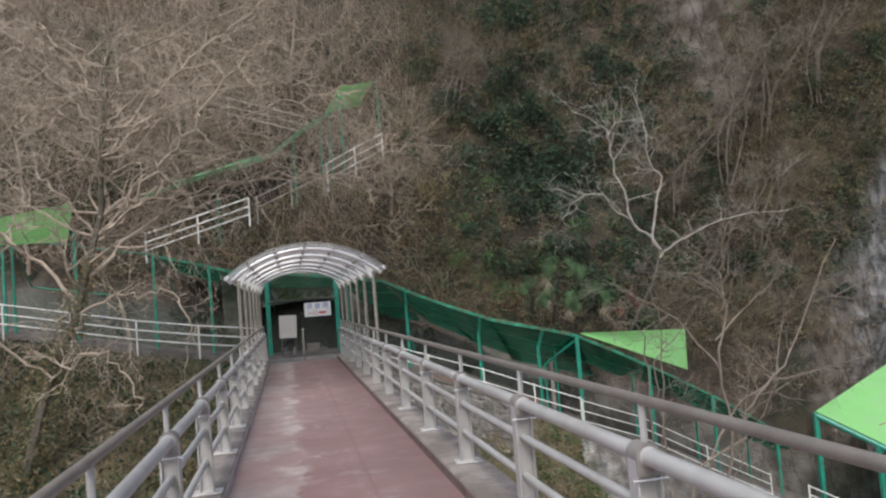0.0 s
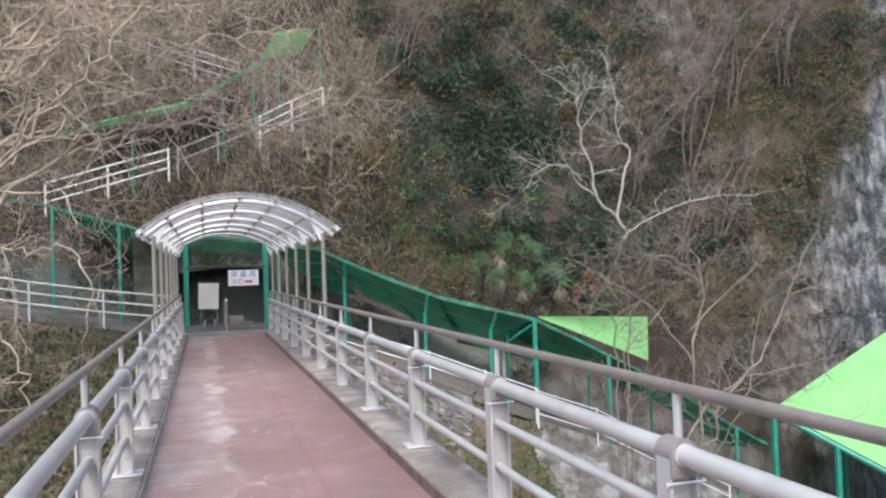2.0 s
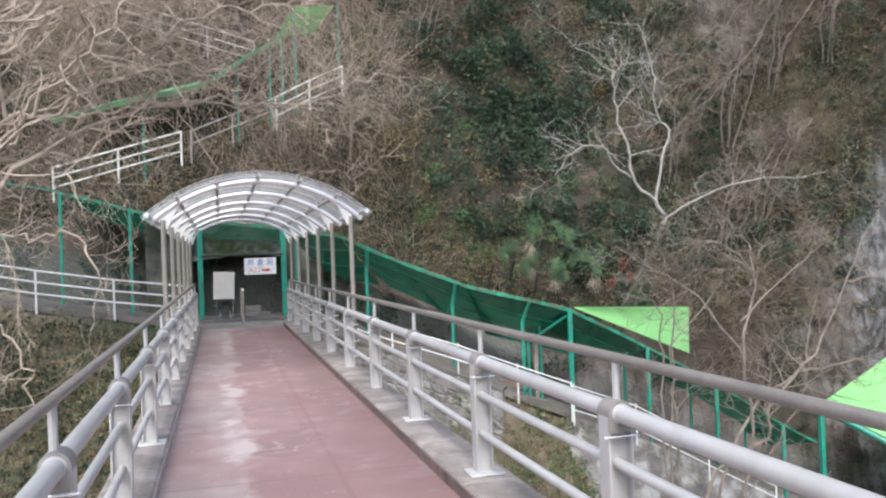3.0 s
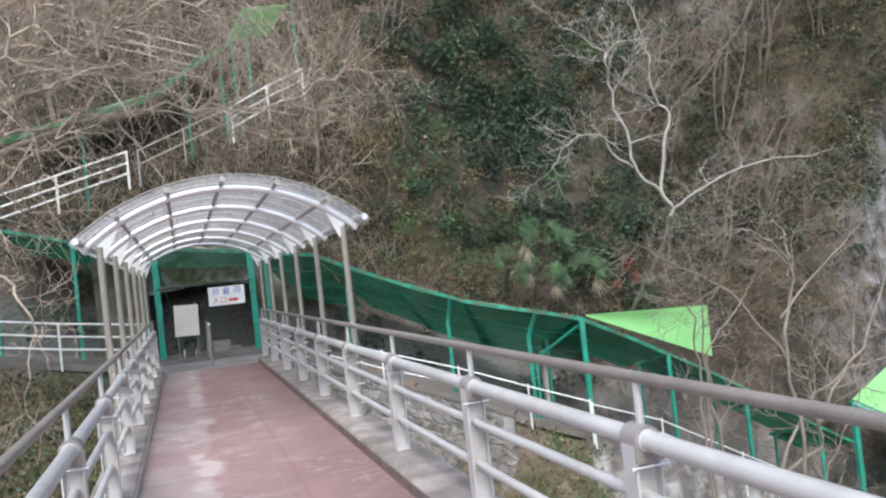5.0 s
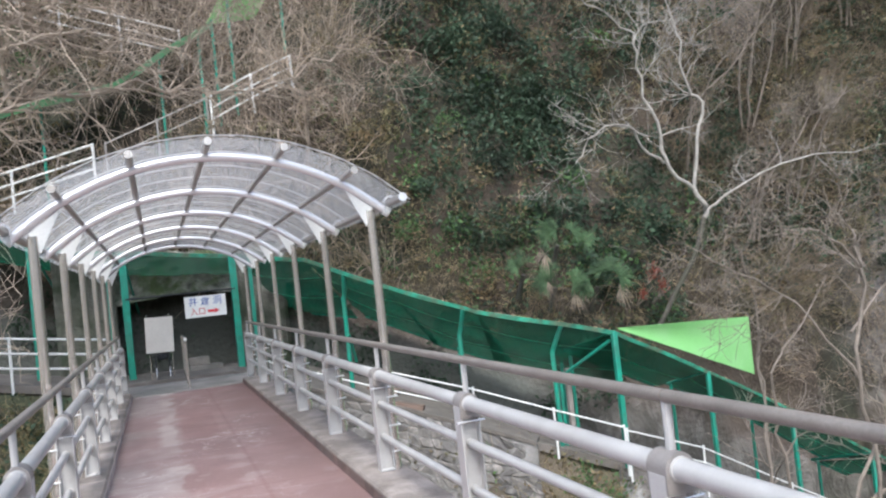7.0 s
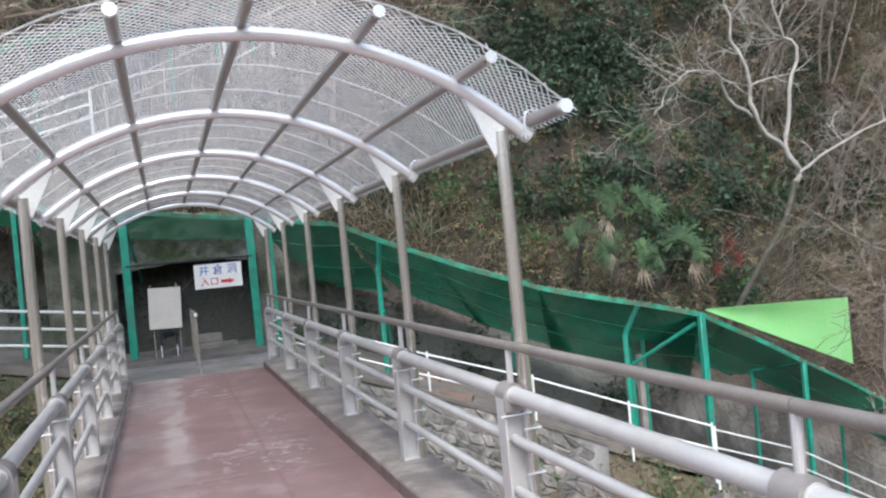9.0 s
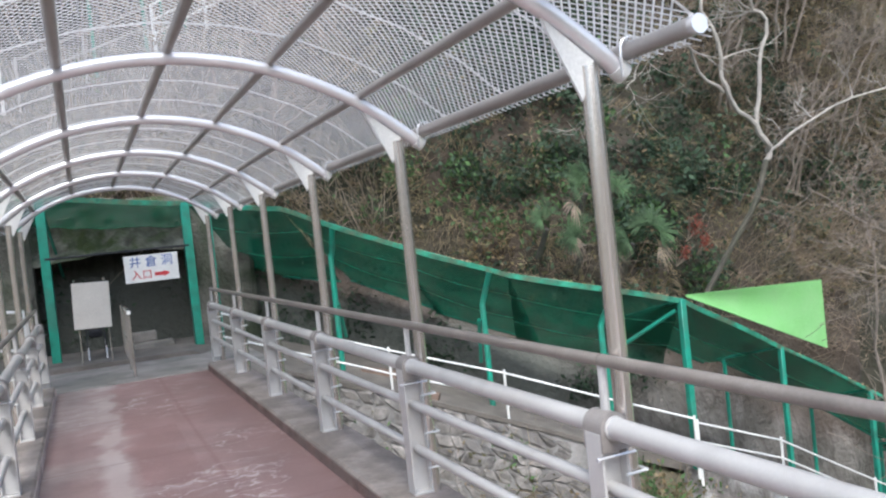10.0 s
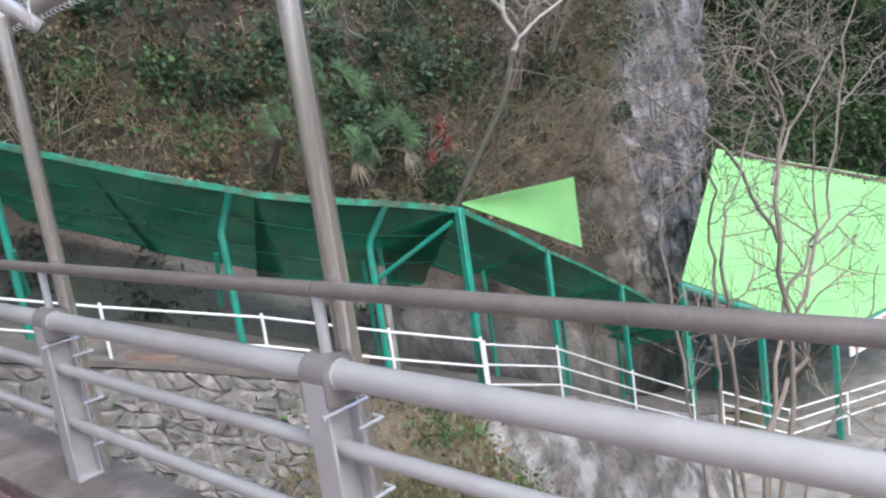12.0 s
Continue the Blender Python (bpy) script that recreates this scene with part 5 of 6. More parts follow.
def stalks(p, d, length, rad, curl):
    """Thin curved three-sided stalks."""
    n = len(p)
    d = d / (np.linalg.norm(d, axis=1, keepdims=True) + 1e-9)
    r = RNG.normal(size=(n, 3))
    s = np.cross(d, r)
    s /= np.linalg.norm(s, axis=1, keepdims=True) + 1e-9
    u = np.cross(s, d)
    bend = RNG.normal(size=(n, 3)) * curl
    rings = []
    for t in (0.0, 0.35, 0.7, 1.0):
        c = p + d * (length * t)[:, None] + bend * (length * t * t)[:, None]
        for k in range(3):
            a = 2 * math.pi * k / 3
            rings.append(c + (s * math.cos(a) + u * math.sin(a)) * (rad * (1 - 0.7 * t))[:, None])
    v = np.stack(rings, 1)
    i = np.arange(n)[:, None, None] * 12
    q = np.array([(a * 3 + k, a * 3 + (k + 1) % 3, a * 3 + 3 + (k + 1) % 3, a * 3 + 3 + k) for a in range(3) for k in range(3)])[None]
    return v.reshape(-1, 3), (i + q).reshape(-1, 4)


def slope_points(n, zone, s0=42.0, s1=92.0, z0=-1.0, z1=17.0, foot=FOOT, rough=1.0, bare=0.85):
    """Random places on the hillside, kept by the chance that zone gives."""
    s, z = RNG.uniform(s0, s1, n), RNG.uniform(z0, z1, n)
    p, rock, out = hill(s, z, foot, rough)
    h = z - way_z(p[:, 0])
    keep = (RNG.uniform(size=n) < zone(p[:, 0], z, h) * (1 - bare * rock)) & ((h > 2.4) | (foot is not FOOT))
    return p[keep], out[keep]


def stuff(name, v, f, mat, label, category):
    return tagged(new(name, raw_mesh(name, v, f, mat)), label, category, kind="stuff")


def blob(x, z, cx, cz, rx, rz):
    return np.exp(-((x - cx) / rx) ** 2 - ((z - cz) / rz) ** 2)


def mass(x, z):
    """Slow change over the slope, 0 to 1."""
    return np.clip((fbm(x * 0.38 + 3, z * 0.45, x * 0) - 0.36) * 3.6, 0, 1)


def clumps(x, z):
    """Separate bushes with gaps between them."""
    return np.clip((fbm(x * 2.1 + 50, z * 2.1, x * 0) - 0.44) * 14, 0.15, 1)


def dark_zone(x, z, h):
    core = 1.5 * blob(x, z, 9.4, 5.6, 2.0, 2.6) + 1.0 * blob(x, z, 11.5, 2.6, 2.2, 2.0) + 0.7 * blob(x, z, -10, 7.5, 2.5, 2) + 0.9 * blob(x, z, -5.5, 3.4, 2.5, 0.8) + 0.9 * blob(x, z, -8.5, 5.7, 2.0, 0.9) + 0.6 * blob(x, z, 10.5, 11, 4, 3) + 0.6 * blob(x, z, 14.5, 9.5, 1.8, 2.2)
    clear = 1 - 0.85 * blob(x, z, 4.6, 3.0, 3.4, 2.2)
    return np.clip((core + 0.7 * mass(x, z) * np.clip((x - 6) * 0.8, 0, 1)) * clear + 0.05, 0, 1) * (0.4 + fbm(x * 0.9, z * 0.9, x * 0)) * clumps(x, z)


def green_zone(x, z, h):
    return np.clip(0.9 * blob(x, z, 9.0, 1.4, 3.4, 1.5) + 0.6 * blob(x, z, 5.2, 2.6, 2.5, 1.2) + 1.0 * blob(x, z, -3.8, 8.9, 1.7, 1.2) + 0.3 * blob(x, z, 13, 3, 3, 2) + 0.05, 0, 1) * (fbm(x * 1.3 + 9, z * 1.3, x * 0) > 0.45)


def olive_zone(x, z, h):
    return (0.2 + 0.7 * (fbm(x * 0.6 + 20, z * 0.6, x * 0) > 0.5)) * clumps(x + 30, z) * (1 - 0.8 * blob(x, z, 9.6, 4.8, 2.4, 3.0))


def grass_zone(x, z, h):
    return np.clip(1.0 * blob(x, z, 5.2, 2.6, 3.4, 1.6) + 0.3 * blob(x, z, 9, 2.4, 3, 2) + 0.5 * blob(x, z, 17.5, 7, 3.5, 4) + 0.12 + 0.28 * (x > 2.5), 0, 1) * (1 - 0.8 * blob(x, z, 9.8, 4.8, 2.4, 3.0))


def twig_zone(x, z, h):
    return ((x < 19.5) | ((z > 4.2 + (x - 19.5) * 0.35) & (x < 23.8))) * np.clip(0.45 + 0.5 * np.clip((6.4 - x) * 0.8, 0, 1) + 0.5 * (x > 13.5) - 0.5 * mass(x, z) - 0.8 * blob(x, z, 8.8, 5.4, 2.8, 3.2) - 0.4 * blob(x, z, 10.5, 1.8, 3.0, 2.0) - 0.9 * blob(x, z, -3.4, 8.2, 1.4, 1.3) - 0.4 * blob(x, z, -0.5, 6.8, 4.0, 2.0), 0, 1)


def foliage(name, n, per, zone, size, spread, mat, label, **kw):
    p, out = slope_points(n, zone, **kw)
    k = per
    c = np.repeat(p, k, 0) + np.repeat(out, k, 0) * np.abs(RNG.normal(size=(len(p) * k, 1))) * spread + RNG.normal(size=(len(p) * k, 3)) * spread * 0.7
    d = RNG.normal(size=c.shape) + np.array([0, 0, -0.4])
    ln = RNG.uniform(0.6, 1.4, len(c)) * size
    v, f = blades(c, d, ln, ln * RNG.uniform(0.35, 0.6, len(c)), ln * RNG.uniform(-0.15, 0.15, len(c)))
    return stuff(name, v, f, mat, label, "undergrowth")


def bushes(name, n, zone, r0, r1, per, size, mat, label, off=0.0):
    """Rounded shrubs standing out of the slope: leaves in uneven shells with hollows between them."""
    p, out = slope_points(n, zone)
    m = len(p)
    r = RNG.uniform(r0, r1, m)
    c = np.repeat(p + out * (r * 0.35 + off)[:, None], per, 0)
    rr = np.repeat(r, per)
    d = RNG.normal(size=(m * per, 3)) + np.repeat(out, per, 0) * 0.5
    d /= np.linalg.norm(d, axis=1, keepdims=True)
    lump = 0.62 + 0.75 * fbm(c[:, 0] * 3 + d[:, 0] * 2.4, c[:, 2] * 3 + d[:, 1] * 2.4, d[:, 2] * 2.4, 2)
    q = c + d * (rr * lump * RNG.uniform(0.55, 1.0, m * per) ** 0.5)[:, None] * np.array([1.15, 0.9, 0.85])
    ln = RNG.uniform(0.6, 1.4, m * per) * size
    v, f = blades(q, d * 0.8 + RNG.normal(size=d.shape) * 0.8 + np.array([0, 0, -0.5]), ln, ln * RNG.uniform(0.3, 0.55, m * per), ln * RNG.uniform(-0.15, 0.15, m * per))
    return stuff(name, v, f, mat, label, "undergrowth")


bushes("evergreen_bushes", 900, dark_zone, 0.3, 0.75, 260, 0.12, M_LEAFD, "rounded dark evergreen bushes on the slope")
bushes("olive_bushes", 420, olive_zone, 0.2, 0.5, 170, 0.10, M_LEAFO, "low olive and brown bushes on the slope")
bushes("green_bushes", 420, green_zone, 0.22, 0.5, 200, 0.115, M_LEAFG, "fresh green bushes on the slope")
bushes("stair_bushes", 400, lambda x, z, h: np.clip(1.4 * blob(x, z, -3.4, 8.2, 1.0, 1.1) - 0.2, 0, 1), 0.45, 0.8, 300, 0.12, M_LEAFG, "fresh green bush beside the hillside stairway", 0.55)
foliage("dark_shrubs", 6000, 46, dark_zone, 0.145, 0.28, M_LEAFD, "dark evergreen shrubs covering the slope")
foliage("olive_shrubs", 5500, 36, olive_zone, 0.11, 0.25, M_LEAFO, "olive and brown leaves of creepers and shrubs")
foliage("green_shrubs", 1300, 60, green_zone, 0.125, 0.34, M_LEAFG, "fresh green shrubs on the slope")
p, rk, out = hill(RNG.uniform(52, 72, 900), RNG.uniform(-2.2, 2.5, 900))
hh = p[:, 2] - way_z(p[:, 0])
p = p[(hh > 0.2) & (hh < 2.6) & (fbm(p[:, 0] * 1.2, p[:, 2] * 1.2, p[:, 0] * 0) > 0.5)]
c = np.repeat(p, 20, 0) + RNG.normal(size=(len(p) * 20, 3)) * 0.16 - np.array([0, 0.1, 0])
ln = RNG.uniform(0.06, 0.16, len(c))
v, f = blades(c, RNG.normal(size=c.shape), ln, ln * 0.5, ln * 0.1)
_iv_v, _iv_f = blades(IVY[0], RNG.normal(size=IVY[0].shape), IVY[1], IVY[1] * 0.6, IVY[1] * 0.1)
_ib = Build()
_ib.v, _ib.f = [tuple(q) for q in _iv_v.tolist()], [tuple(q) for q in _iv_f.tolist()]
part("ivy", _ib, M_LEAFO, big, "olive ivy leaves round the trunk", smooth=False)
stuff("wall_ferns", v, f, M_LEAFD, "dark ferns and ivy on the rock behind the path", "ferns")
# dry grass hanging from the slope
p, out = slope_points(9000, grass_zone)
p, out = np.repeat(p, 11, 0), np.repeat(out, 11, 0)
p = p + RNG.normal(size=p.shape) * np.array([0.07, 0.03, 0.05])
d = out * 0.9 + np.array([0, 0, 0.15]) + RNG.normal(size=p.shape) * 0.4
ln = RNG.uniform(0.25, 0.75, len(p))
v, f = stalks(p, d, ln, np.full(len(p), 0.0055), 0.3)
v = v.reshape(-1, 4, 3, 3)
v[..., 2] -= (np.array([0.0, 0.1, 0.42, 0.9])[None, :, None] * ln[:, None, None] * 0.75)
v = v.reshape(-1, 3)
stuff("dry_grass", v, f, M_GRASS, "dry straw-coloured grass tufts on the slope", "grass")
# brushwood
p, out = slope_points(62000, twig_zone, bare=0.6)
d = out * 0.7 + np.array([0, 0, 0.7]) + RNG.normal(size=p.shape) * 0.7
for lo, hi, mat, label in ((-99, 5.5, M_TWIG, "dense tangle of bare pale brown brushwood"), (5.5, 99, M_BRUSH, "bare brown brushwood hanging over slope and cliff")):
    k = (p[:, 0] >= lo) & (p[:, 0] < hi)
    v, f = stalks(p[k], d[k], RNG.uniform(0.5, 1.9, k.sum()), RNG.uniform(0.005, 0.013, k.sum()), 0.35)
    stuff("brushwood", v, f, mat, label, "brushwood")
# creepers on the foot of the cliff
p, out = slope_points(34000, lambda x, z, h: np.clip((23.4 - x) / 2.6, 0, 1) * (x > 15) * np.clip((fbm(x * 0.9 + 8, z * 0.7, x * 0) - 0.40) * 6, 0.05, 1), s0=66, s1=92, z0=-3, z1=9, bare=0.0)
d = out * 0.25 + np.array([0, 0, 0.2]) + RNG.normal(size=p.shape) * 0.9
v, f = stalks(p + out * 0.05, d, RNG.uniform(0.15, 0.6, len(p)), RNG.uniform(0.006, 0.014, len(p)), 0.5)
stuff("cliff_creeper", v, f, M_BRUSH, "brown leafless creeper clinging to the cliff foot", "creeper")
# evergreen wood on the far hillside
def far_zone(x, z, h):
    return np.ones_like(x)


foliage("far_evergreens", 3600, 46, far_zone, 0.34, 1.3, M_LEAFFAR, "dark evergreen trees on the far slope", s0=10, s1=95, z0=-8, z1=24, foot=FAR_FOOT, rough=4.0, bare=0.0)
foliage("far_bamboo", 1500, 22, lambda x, z, h: (fbm(x * 0.2, z * 0.2, x * 0) > 0.44) * 1.0, 0.32, 1.1, M_LEAFG, "bright green bamboo clumps on the far slope", s0=10, s1=95, z0=-8, z1=12, foot=FAR_FOOT, rough=4.0, bare=0.0)
# weeds on the banks
x, y = RNG.uniform(-13, 13, 60000), RNG.uniform(14, 28.5, 60000)
near = np.abs(x - 0.1) > 1.7
x, y = x[near], y[near]
z = ground_z(x, y)
ok = (z > -6.5) & (z < way_z(x) - 0.35)
p = np.stack([x, y, z], -1)[ok]
dry = p[(p[:, 0] > 0) | (RNG.uniform(size=len(p)) < 0.6)]
v, f = stalks(dry, RNG.normal(size=dry.shape) * 0.5 + np.array([0, -0.3, 1.0]), RNG.uniform(0.12, 0.4, len(dry)), np.full(len(dry), 0.007), 0.5)
stuff("bank_grass", v, f, M_GRASS, "dry grass and weeds on the river bank", "grass")
q = p[RNG.uniform(size=len(p)) < 0.36]
c = np.repeat(q, 7, 0) + RNG.normal(size=(len(q) * 7, 3)) * 0.14 + np.array([0, 0, 0.12])
ln = RNG.uniform(0.05, 0.13, len(c))
v, f = blades(c, RNG.normal(size=c.shape), ln, ln * 0.5, ln * 0.1)
stuff("bank_weeds", v, f, M_LEAFO, "low olive weeds on the river bank", "weeds")
q = p[(p[:, 0] > 0) & (fbm(p[:, 0] * 1.1, p[:, 1] * 1.1, p[:, 2]) > 0.5) & (RNG.uniform(size=len(p)) < 0.4)]
c = np.repeat(q, 9, 0) + RNG.normal(size=(len(q) * 9, 3)) * 0.12 + np.array([0, 0, 0.12])
ln = RNG.uniform(0.06, 0.15, len(c))
v, f = blades(c, RNG.normal(size=c.shape), ln, ln * 0.4, ln * 0.1)
stuff("bank_shrubs", v, f, M_LEAFG, "green weeds among dry grass on the bank", "weeds")
q = p[(p[:, 0] < 0) & (RNG.uniform(size=len(p)) < 0.09)]
c = np.repeat(q, 12, 0) + RNG.normal(size=(len(q) * 12, 3)) * 0.17 + np.array([0, 0, 0.15])
ln = RNG.uniform(0.07, 0.17, len(c))
v, f = blades(c, RNG.normal(size=c.shape), ln, ln * 0.5, ln * 0.1)
stuff("bank_ivy", v, f, M_LEAFD, "dark green ivy covering the bank below the path", "ivy")


# ---- palms and red-leaved shrubs on the slope ----
def fan_palm(at, size, seed, n=8, dead=1):
    """Fans of pointed leaflets on thin stalks round a short trunk; the lowest fans are dry."""
    rn = random.Random(seed)
    t = thing("fan_palm", at, "fan palm with spiky green fans on the slope", "palm", group="fan palms")
    base = Vector(at)
    b = Build()
    b.tube([base + Vector((0, 0.5, -0.5)), base + Vector((0, 0.1, 0.1)) * size], [0.07, 0.05], 7)
    part("trunk", b, M_BARKLOW, t)
    for i in range(n + dead):
        dry = i >= n
        a0 = rn.uniform(-1.9, 1.9) if not dry else rn.uniform(1.9, 2.6) * rn.choice((-1, 1))
        reach = rn.uniform(0.45, 0.75) * size
        d = Vector((math.sin(a0), -rn.uniform(0.3, 0.9), 0.75 * math.cos(a0) + 0.1)).normalized()
        hub = base + Vector((0, 0, 0.1)) + d * reach
        nrm = (Vector((rn.gauss(0, 0.25), -1.0, 0.45)) - d * 0.2).normalized()
        up = (d - nrm * d.dot(nrm)).normalized()
        side = up.cross(nrm)
        b = Build()
        b.tube([base + Vector((0, 0, 0.1)), base + Vector((0, 0, 0.14)) + d * reach * 0.5, hub], 0.007, 4)
        for k in range(15):
            a = (k - 7) / 7 * 1.75 + rn.gauss(0, 0.04)
            dd = (up * math.cos(a) + side * math.sin(a)).normalized()
            ln = 0.50 * size * rn.uniform(0.85, 1.12) * (1 - 0.25 * abs(a) / 1.75)
            w = dd.cross(nrm).normalized() * 0.022 * size
            sag = Vector((0, 0, (0.30 if dry else 0.07) * size * rn.uniform(0.5, 1.4)))
            mid, tip = hub + dd * ln * 0.5 - sag * 0.2, hub + dd * ln - sag
            b.add([hub, mid + w, tip, mid - w, mid + nrm * 0.012 * size], [(0, 1, 4), (0, 4, 3), (1, 2, 4), (4, 2, 3)])
        part("frond", b, M_BRUSH if dry else M_PALM, t, "dry straw-coloured fan" if dry else "fan-shaped green frond", smooth=False)


for i, (x, y, z, sz) in enumerate(((8.9, 26.9, 1.95, 0.9), (9.7, 26.6, 0.85, 0.9), (8.6, 26.7, 0.95, 0.8), (7.9, 26.9, 1.35, 0.7))):
    fan_palm((x, y, z), sz, 60 + i)
for i, (x, y, z, sz) in enumerate(((11.2, 26.5, 1.15, 0.15), (10.75, 26.4, 0.65, 0.10), (11.5, 26.6, 0.8, 0.12))):
    t = thing("red_shrub", (x, y + 0.3, z - 0.3), "small shrub with rust-red leaves", "shrub", group="red shrubs")
    b = Build()
    for k in range(7):
        b.tube([(x, y + 0.3, z - 0.3), (x + RNG.normal() * sz, y + RNG.normal() * sz * 0.5, z + RNG.normal() * sz)], 0.006, 4)
    part("stems", b, M_BARK, t)
    c = np.array([x, y, z]) + RNG.normal(size=(110, 3)) * sz * np.array([0.6, 0.4, 0.8])
    ln = RNG.uniform(0.04, 0.09, 110)
    v, f = blades(c, RNG.normal(size=c.shape), ln, ln * 0.5, ln * 0.1)
    b = Build()
    b.v, b.f = [tuple(q) for q in v.tolist()], [tuple(q) for q in f.tolist()]
    part("leaves", b, M_LEAFR, t, "rust-red leaves", smooth=False)

# ---- rubble retaining wall under the path ----
WALL_A, WALL_B = Vector((1.55, 27.25, 0)), Vector((6.5, 24.2, 0))
wd = (WALL_B - WALL_A).normalized()
wn_ = Vector((wd.y, -wd.x, 0))
wl = (WALL_B - WALL_A).length


def wall_top(u):
    return float(way_z((WALL_A + wd * u).x)) - 0.02


wall = thing("retaining_wall", WALL_A, "rubble stone retaining wall with grey mortar under the path", "wall", kind="structure")
b = Build()
n = 16
front, rear = [], []
for i in range(n + 1):
    u = wl * i / n
    q = WALL_A + wd * u
    front.append([Vector((q.x, q.y, wall_top(u) - h)) + wn_ * (0.10 + 0.12 * h) for h in np.linspace(0, 3.2, 8)])
b.sheet(front, 0.25)
part("mortar_bed", b, M_MORTAR, wall, "grey mortar between the stones")
b = Build()
for i in range(n):
    ua, ub = wl * i / n, wl * (i + 1) / n
    qa, qb = WALL_A + wd * ua, WALL_A + wd * ub
    za, zb = wall_top(ua), wall_top(ub)
    b.add([Vector((q.x, q.y, z + dz)) + wn_ * o for q, z in ((qa, za), (qb, zb)) for o in (-0.35, 0.27) for dz in (-0.05, 0.025)], [(0, 1, 5, 4), (2, 6, 7, 3), (1, 3, 7, 5), (0, 4, 6, 2), (0, 2, 3, 1), (4, 5, 7, 6)])
part("coping", b, M_EARTH, wall, "earthy grey coping", smooth=False)
rn = random.Random(12)
# an uneven lattice of corners; every cell holds one stone, set back from its neighbours by the joint
ROWS, COLS = 12, 25
corner = [[(wl * (j + 0.5 * (i % 2) - 0.25) / COLS + rn.uniform(-0.075, 0.075), 0.08 + 0.185 * i + rn.uniform(-0.065, 0.065)) for j in range(COLS + 2)] for i in range(ROWS + 1)]


def on_wall(u, h, proud):
    q = WALL_A + wd * u
    return Vector((q.x, q.y, wall_top(min(max(u, 0), wl)) - h)) + wn_ * (0.225 + 0.12 * h + proud) - WALL_A


for i in range(ROWS):
    for j in range(COLS):
        below = j + (1 if i % 2 else 0)
        cell = [corner[i][j], corner[i][j + 1], corner[i + 1][min(below + (0 if i % 2 else 1), COLS + 1)], corner[i + 1][below - (1 if i % 2 else 0)]]
        cell = [Vector(q) for q in cell]
        mid = sum(cell, Vector((0, 0))) / 4
        if not 0.1 < mid.x < wl - 0.1:
            continue
        ring = []
        for a, c in zip(cell, cell[1:] + cell[:1]):
            ring += [a.lerp(c, 0.14), a.lerp(c, rn.uniform(0.4, 0.6)) + Vector((rn.gauss(0, 0.012), rn.gauss(0, 0.012))), a.lerp(c, 0.86)]
        m = len(ring)
        proud = rn.uniform(0.012, 0.045)
        tilt = Vector((rn.gauss(0, 0.09), rn.gauss(0, 0.09)))
        b = Build()
        for shrink, lift in ((0.92, -0.03), (0.88, proud * 0.5), (0.62, proud)):
            b.v += [tuple(on_wall(*(mid + (q - mid) * shrink), lift + (q - mid).dot(tilt) * (lift > 0) + (rn.uniform(-0.007, 0.007) if lift > 0 else 0))) for q in ring]
        b.f = [(k, (k + 1) % m, m + (k + 1) % m, m + k) for k in range(m)] + [(m + k, m + (k + 1) % m, 2 * m + (k + 1) % m, 2 * m + k) for k in range(m)] + [tuple(range(2 * m, 3 * m))]
        b.f = [q[::-1] for q in b.f]
        o = new("stone", b.mesh("stone", False))
        o.data.materials.append(M_STONE)
        o.parent = wall

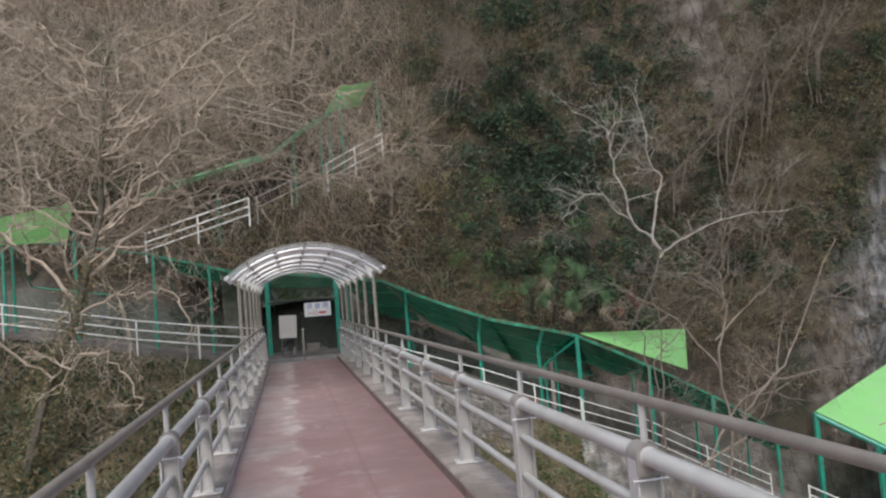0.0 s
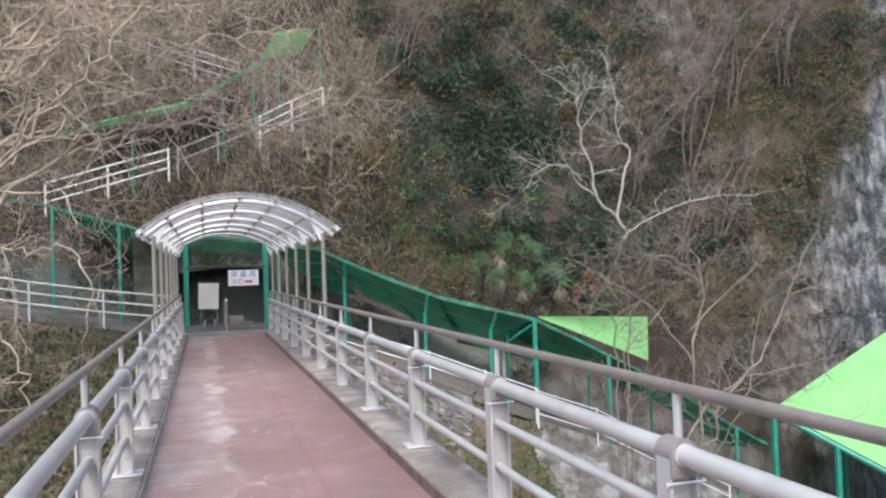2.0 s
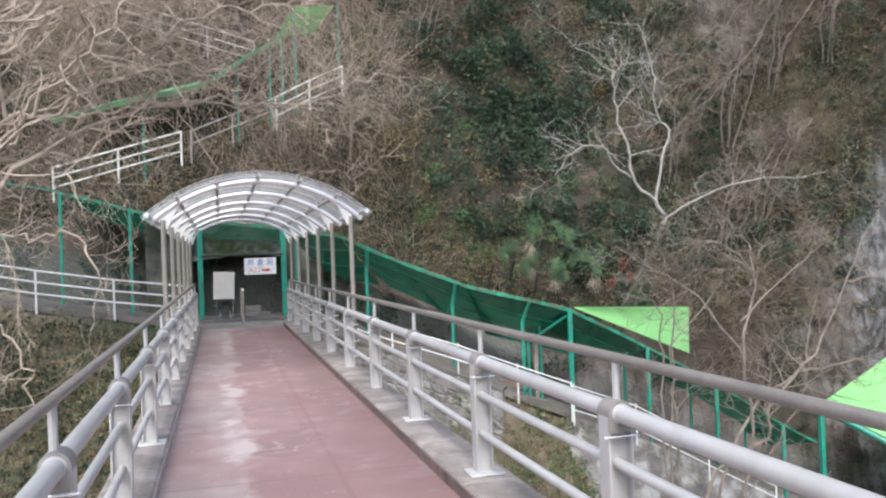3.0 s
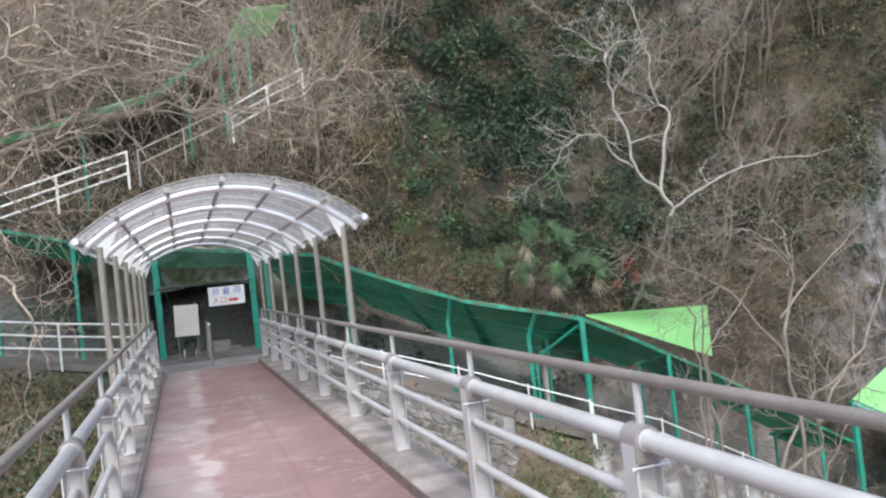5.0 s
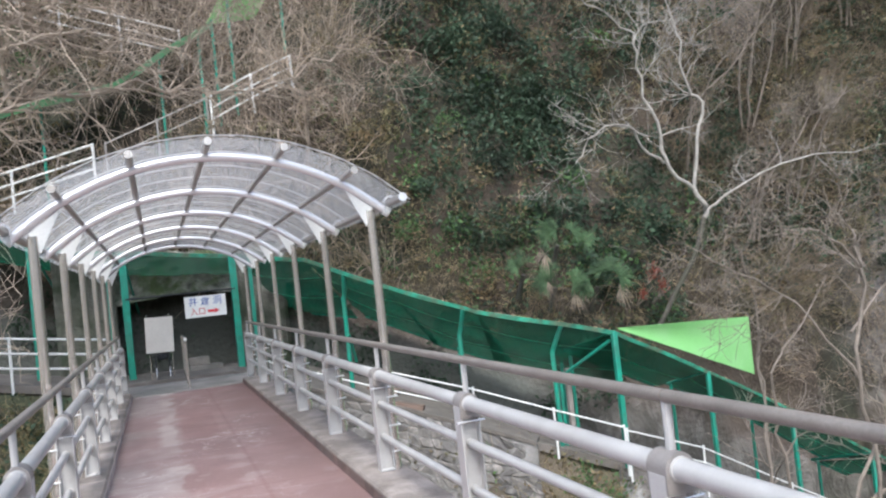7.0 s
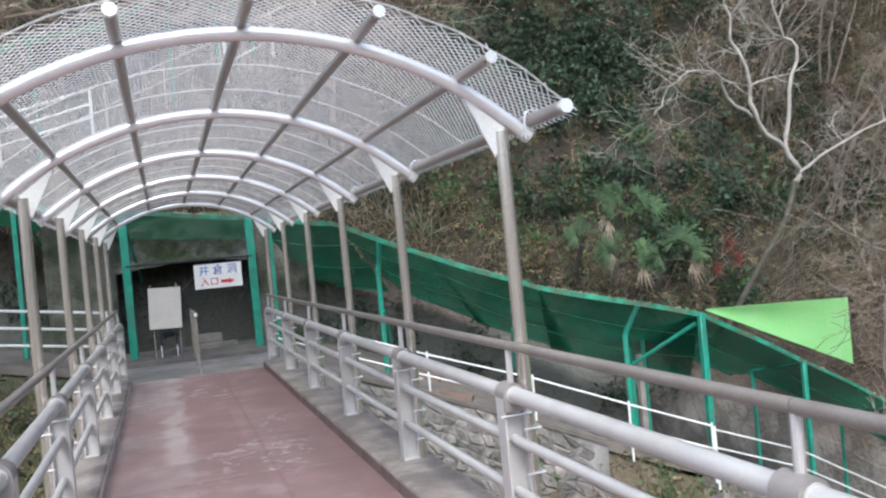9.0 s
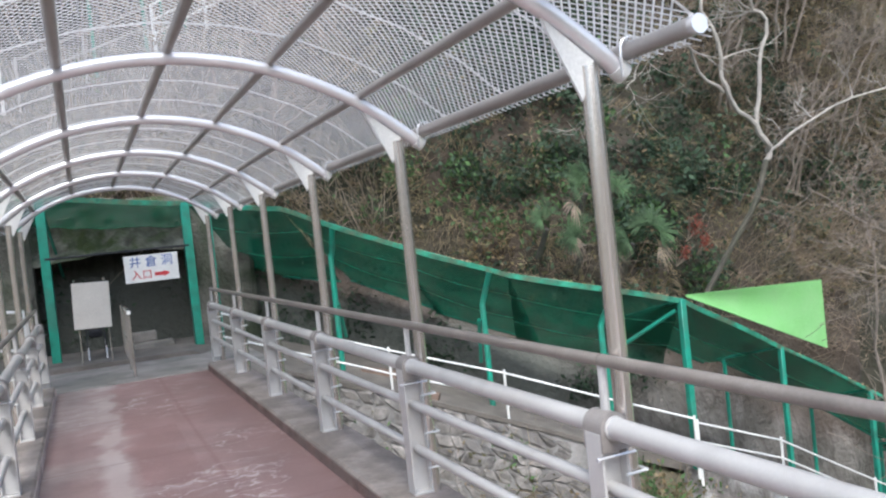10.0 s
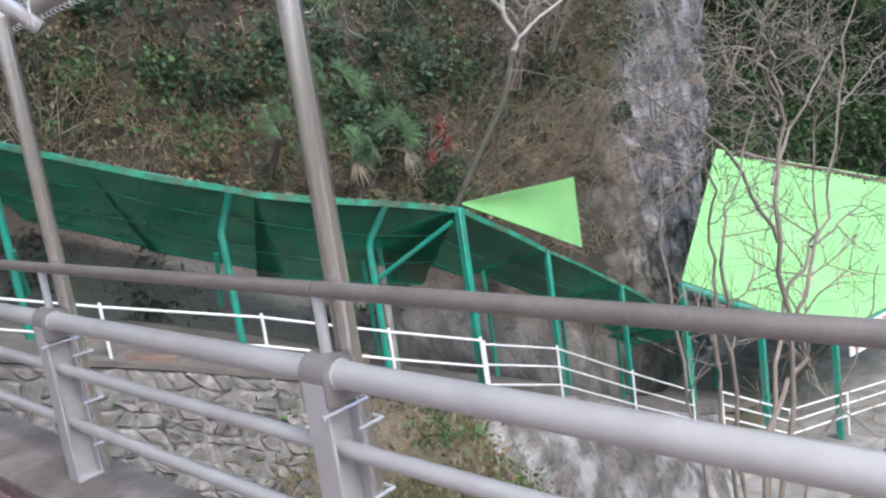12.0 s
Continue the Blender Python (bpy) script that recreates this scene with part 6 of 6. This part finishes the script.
# boards lying at the path's edge
for x, y, z, ln, rz in ((4.30, 25.45, -0.98, 0.6, -32), (7.27, 25.46, -1.98, 0.7, -30), (4.17, 26.93, -0.78, 0.7, -32)):
    b = Build()
    b.box((0, 0, 0), (ln, 0.2, 0.14), 0.006)
    o = solo("wooden_board", b, M_WOOD, "reddish wooden board lying on the path", "board", group="boards")
    o.matrix_basis = pose(x, y, z, 0, 12, rz)

# pale rock face under the steps
_s2, _h2 = np.meshgrid(np.linspace(0, 1, 60), np.linspace(0, 1, 30), indexing="ij")
_fx = 7.9 + _s2 * 8.0
_fy = np.interp(_fx, WAY[:, 0], WAY[:, 1]) - 1.05 - _h2 * 1.5 + (fbm(_fx * 0.9, _h2 * 3, _fx * 0 + 4) - 0.5) * 0.9 * np.clip(_h2 * 6, 0, 1)
_fz = way_z(_fx) - 0.05 - _h2 * 4.5
tagged(new("rock_face", raw_mesh("rock_face", np.stack([_fx, _fy, _fz], -1).reshape(-1, 3), grid_faces(60, 30), M_PALEROCK, True)), "pale lime-stained rock face below the steps", "rock", kind="structure")

# grey marker post by the path and leaf litter on the net's edge
b = Build()
b.box((7.6, 24.75, -1.45), (0.11, 0.11, 1.7), 0.012)
solo("marker_post", b, M_CONC, "square grey concrete post beside the path", "post")
lit = []
for a, c, m in ((EAVE[4], EAVE[5], 60), (EAVE[5], EAVE[6], 160), (EAVE[6], EAVE[7], 200), (EAVE[7], EAVE[8], 160), (EAVE[8], EAVE[9], 120)):
    for _ in range(m):
        q = Vector(a).lerp(Vector(c), RNG.uniform())
        lit.append((q.x + RNG.normal() * 0.03, q.y + 0.04 + abs(RNG.normal()) * 0.05, q.z + 0.02 + RNG.uniform(-0.01, 0.02)))
c = np.array(lit)
ln = RNG.uniform(0.03, 0.09, len(c))
v, f = blades(c, RNG.normal(size=c.shape) * np.array([1, 1, 0.3]), ln, ln * 0.5, ln * 0.1)
stuff("leaf_litter", v, f, M_GRASS, "dry leaf litter caught on the net's upper edge", "litter")
ln = RNG.uniform(0.06, 0.2, len(ROOF_LITTER))
v, f = blades(ROOF_LITTER, RNG.normal(size=ROOF_LITTER.shape) * np.array([1, 1, 0.3]), ln, ln * 0.5, ln * 0.12)
stuff("roof_litter", v, f, M_BRUSH, "brown leaf litter along the hut roof's upper edge", "litter")
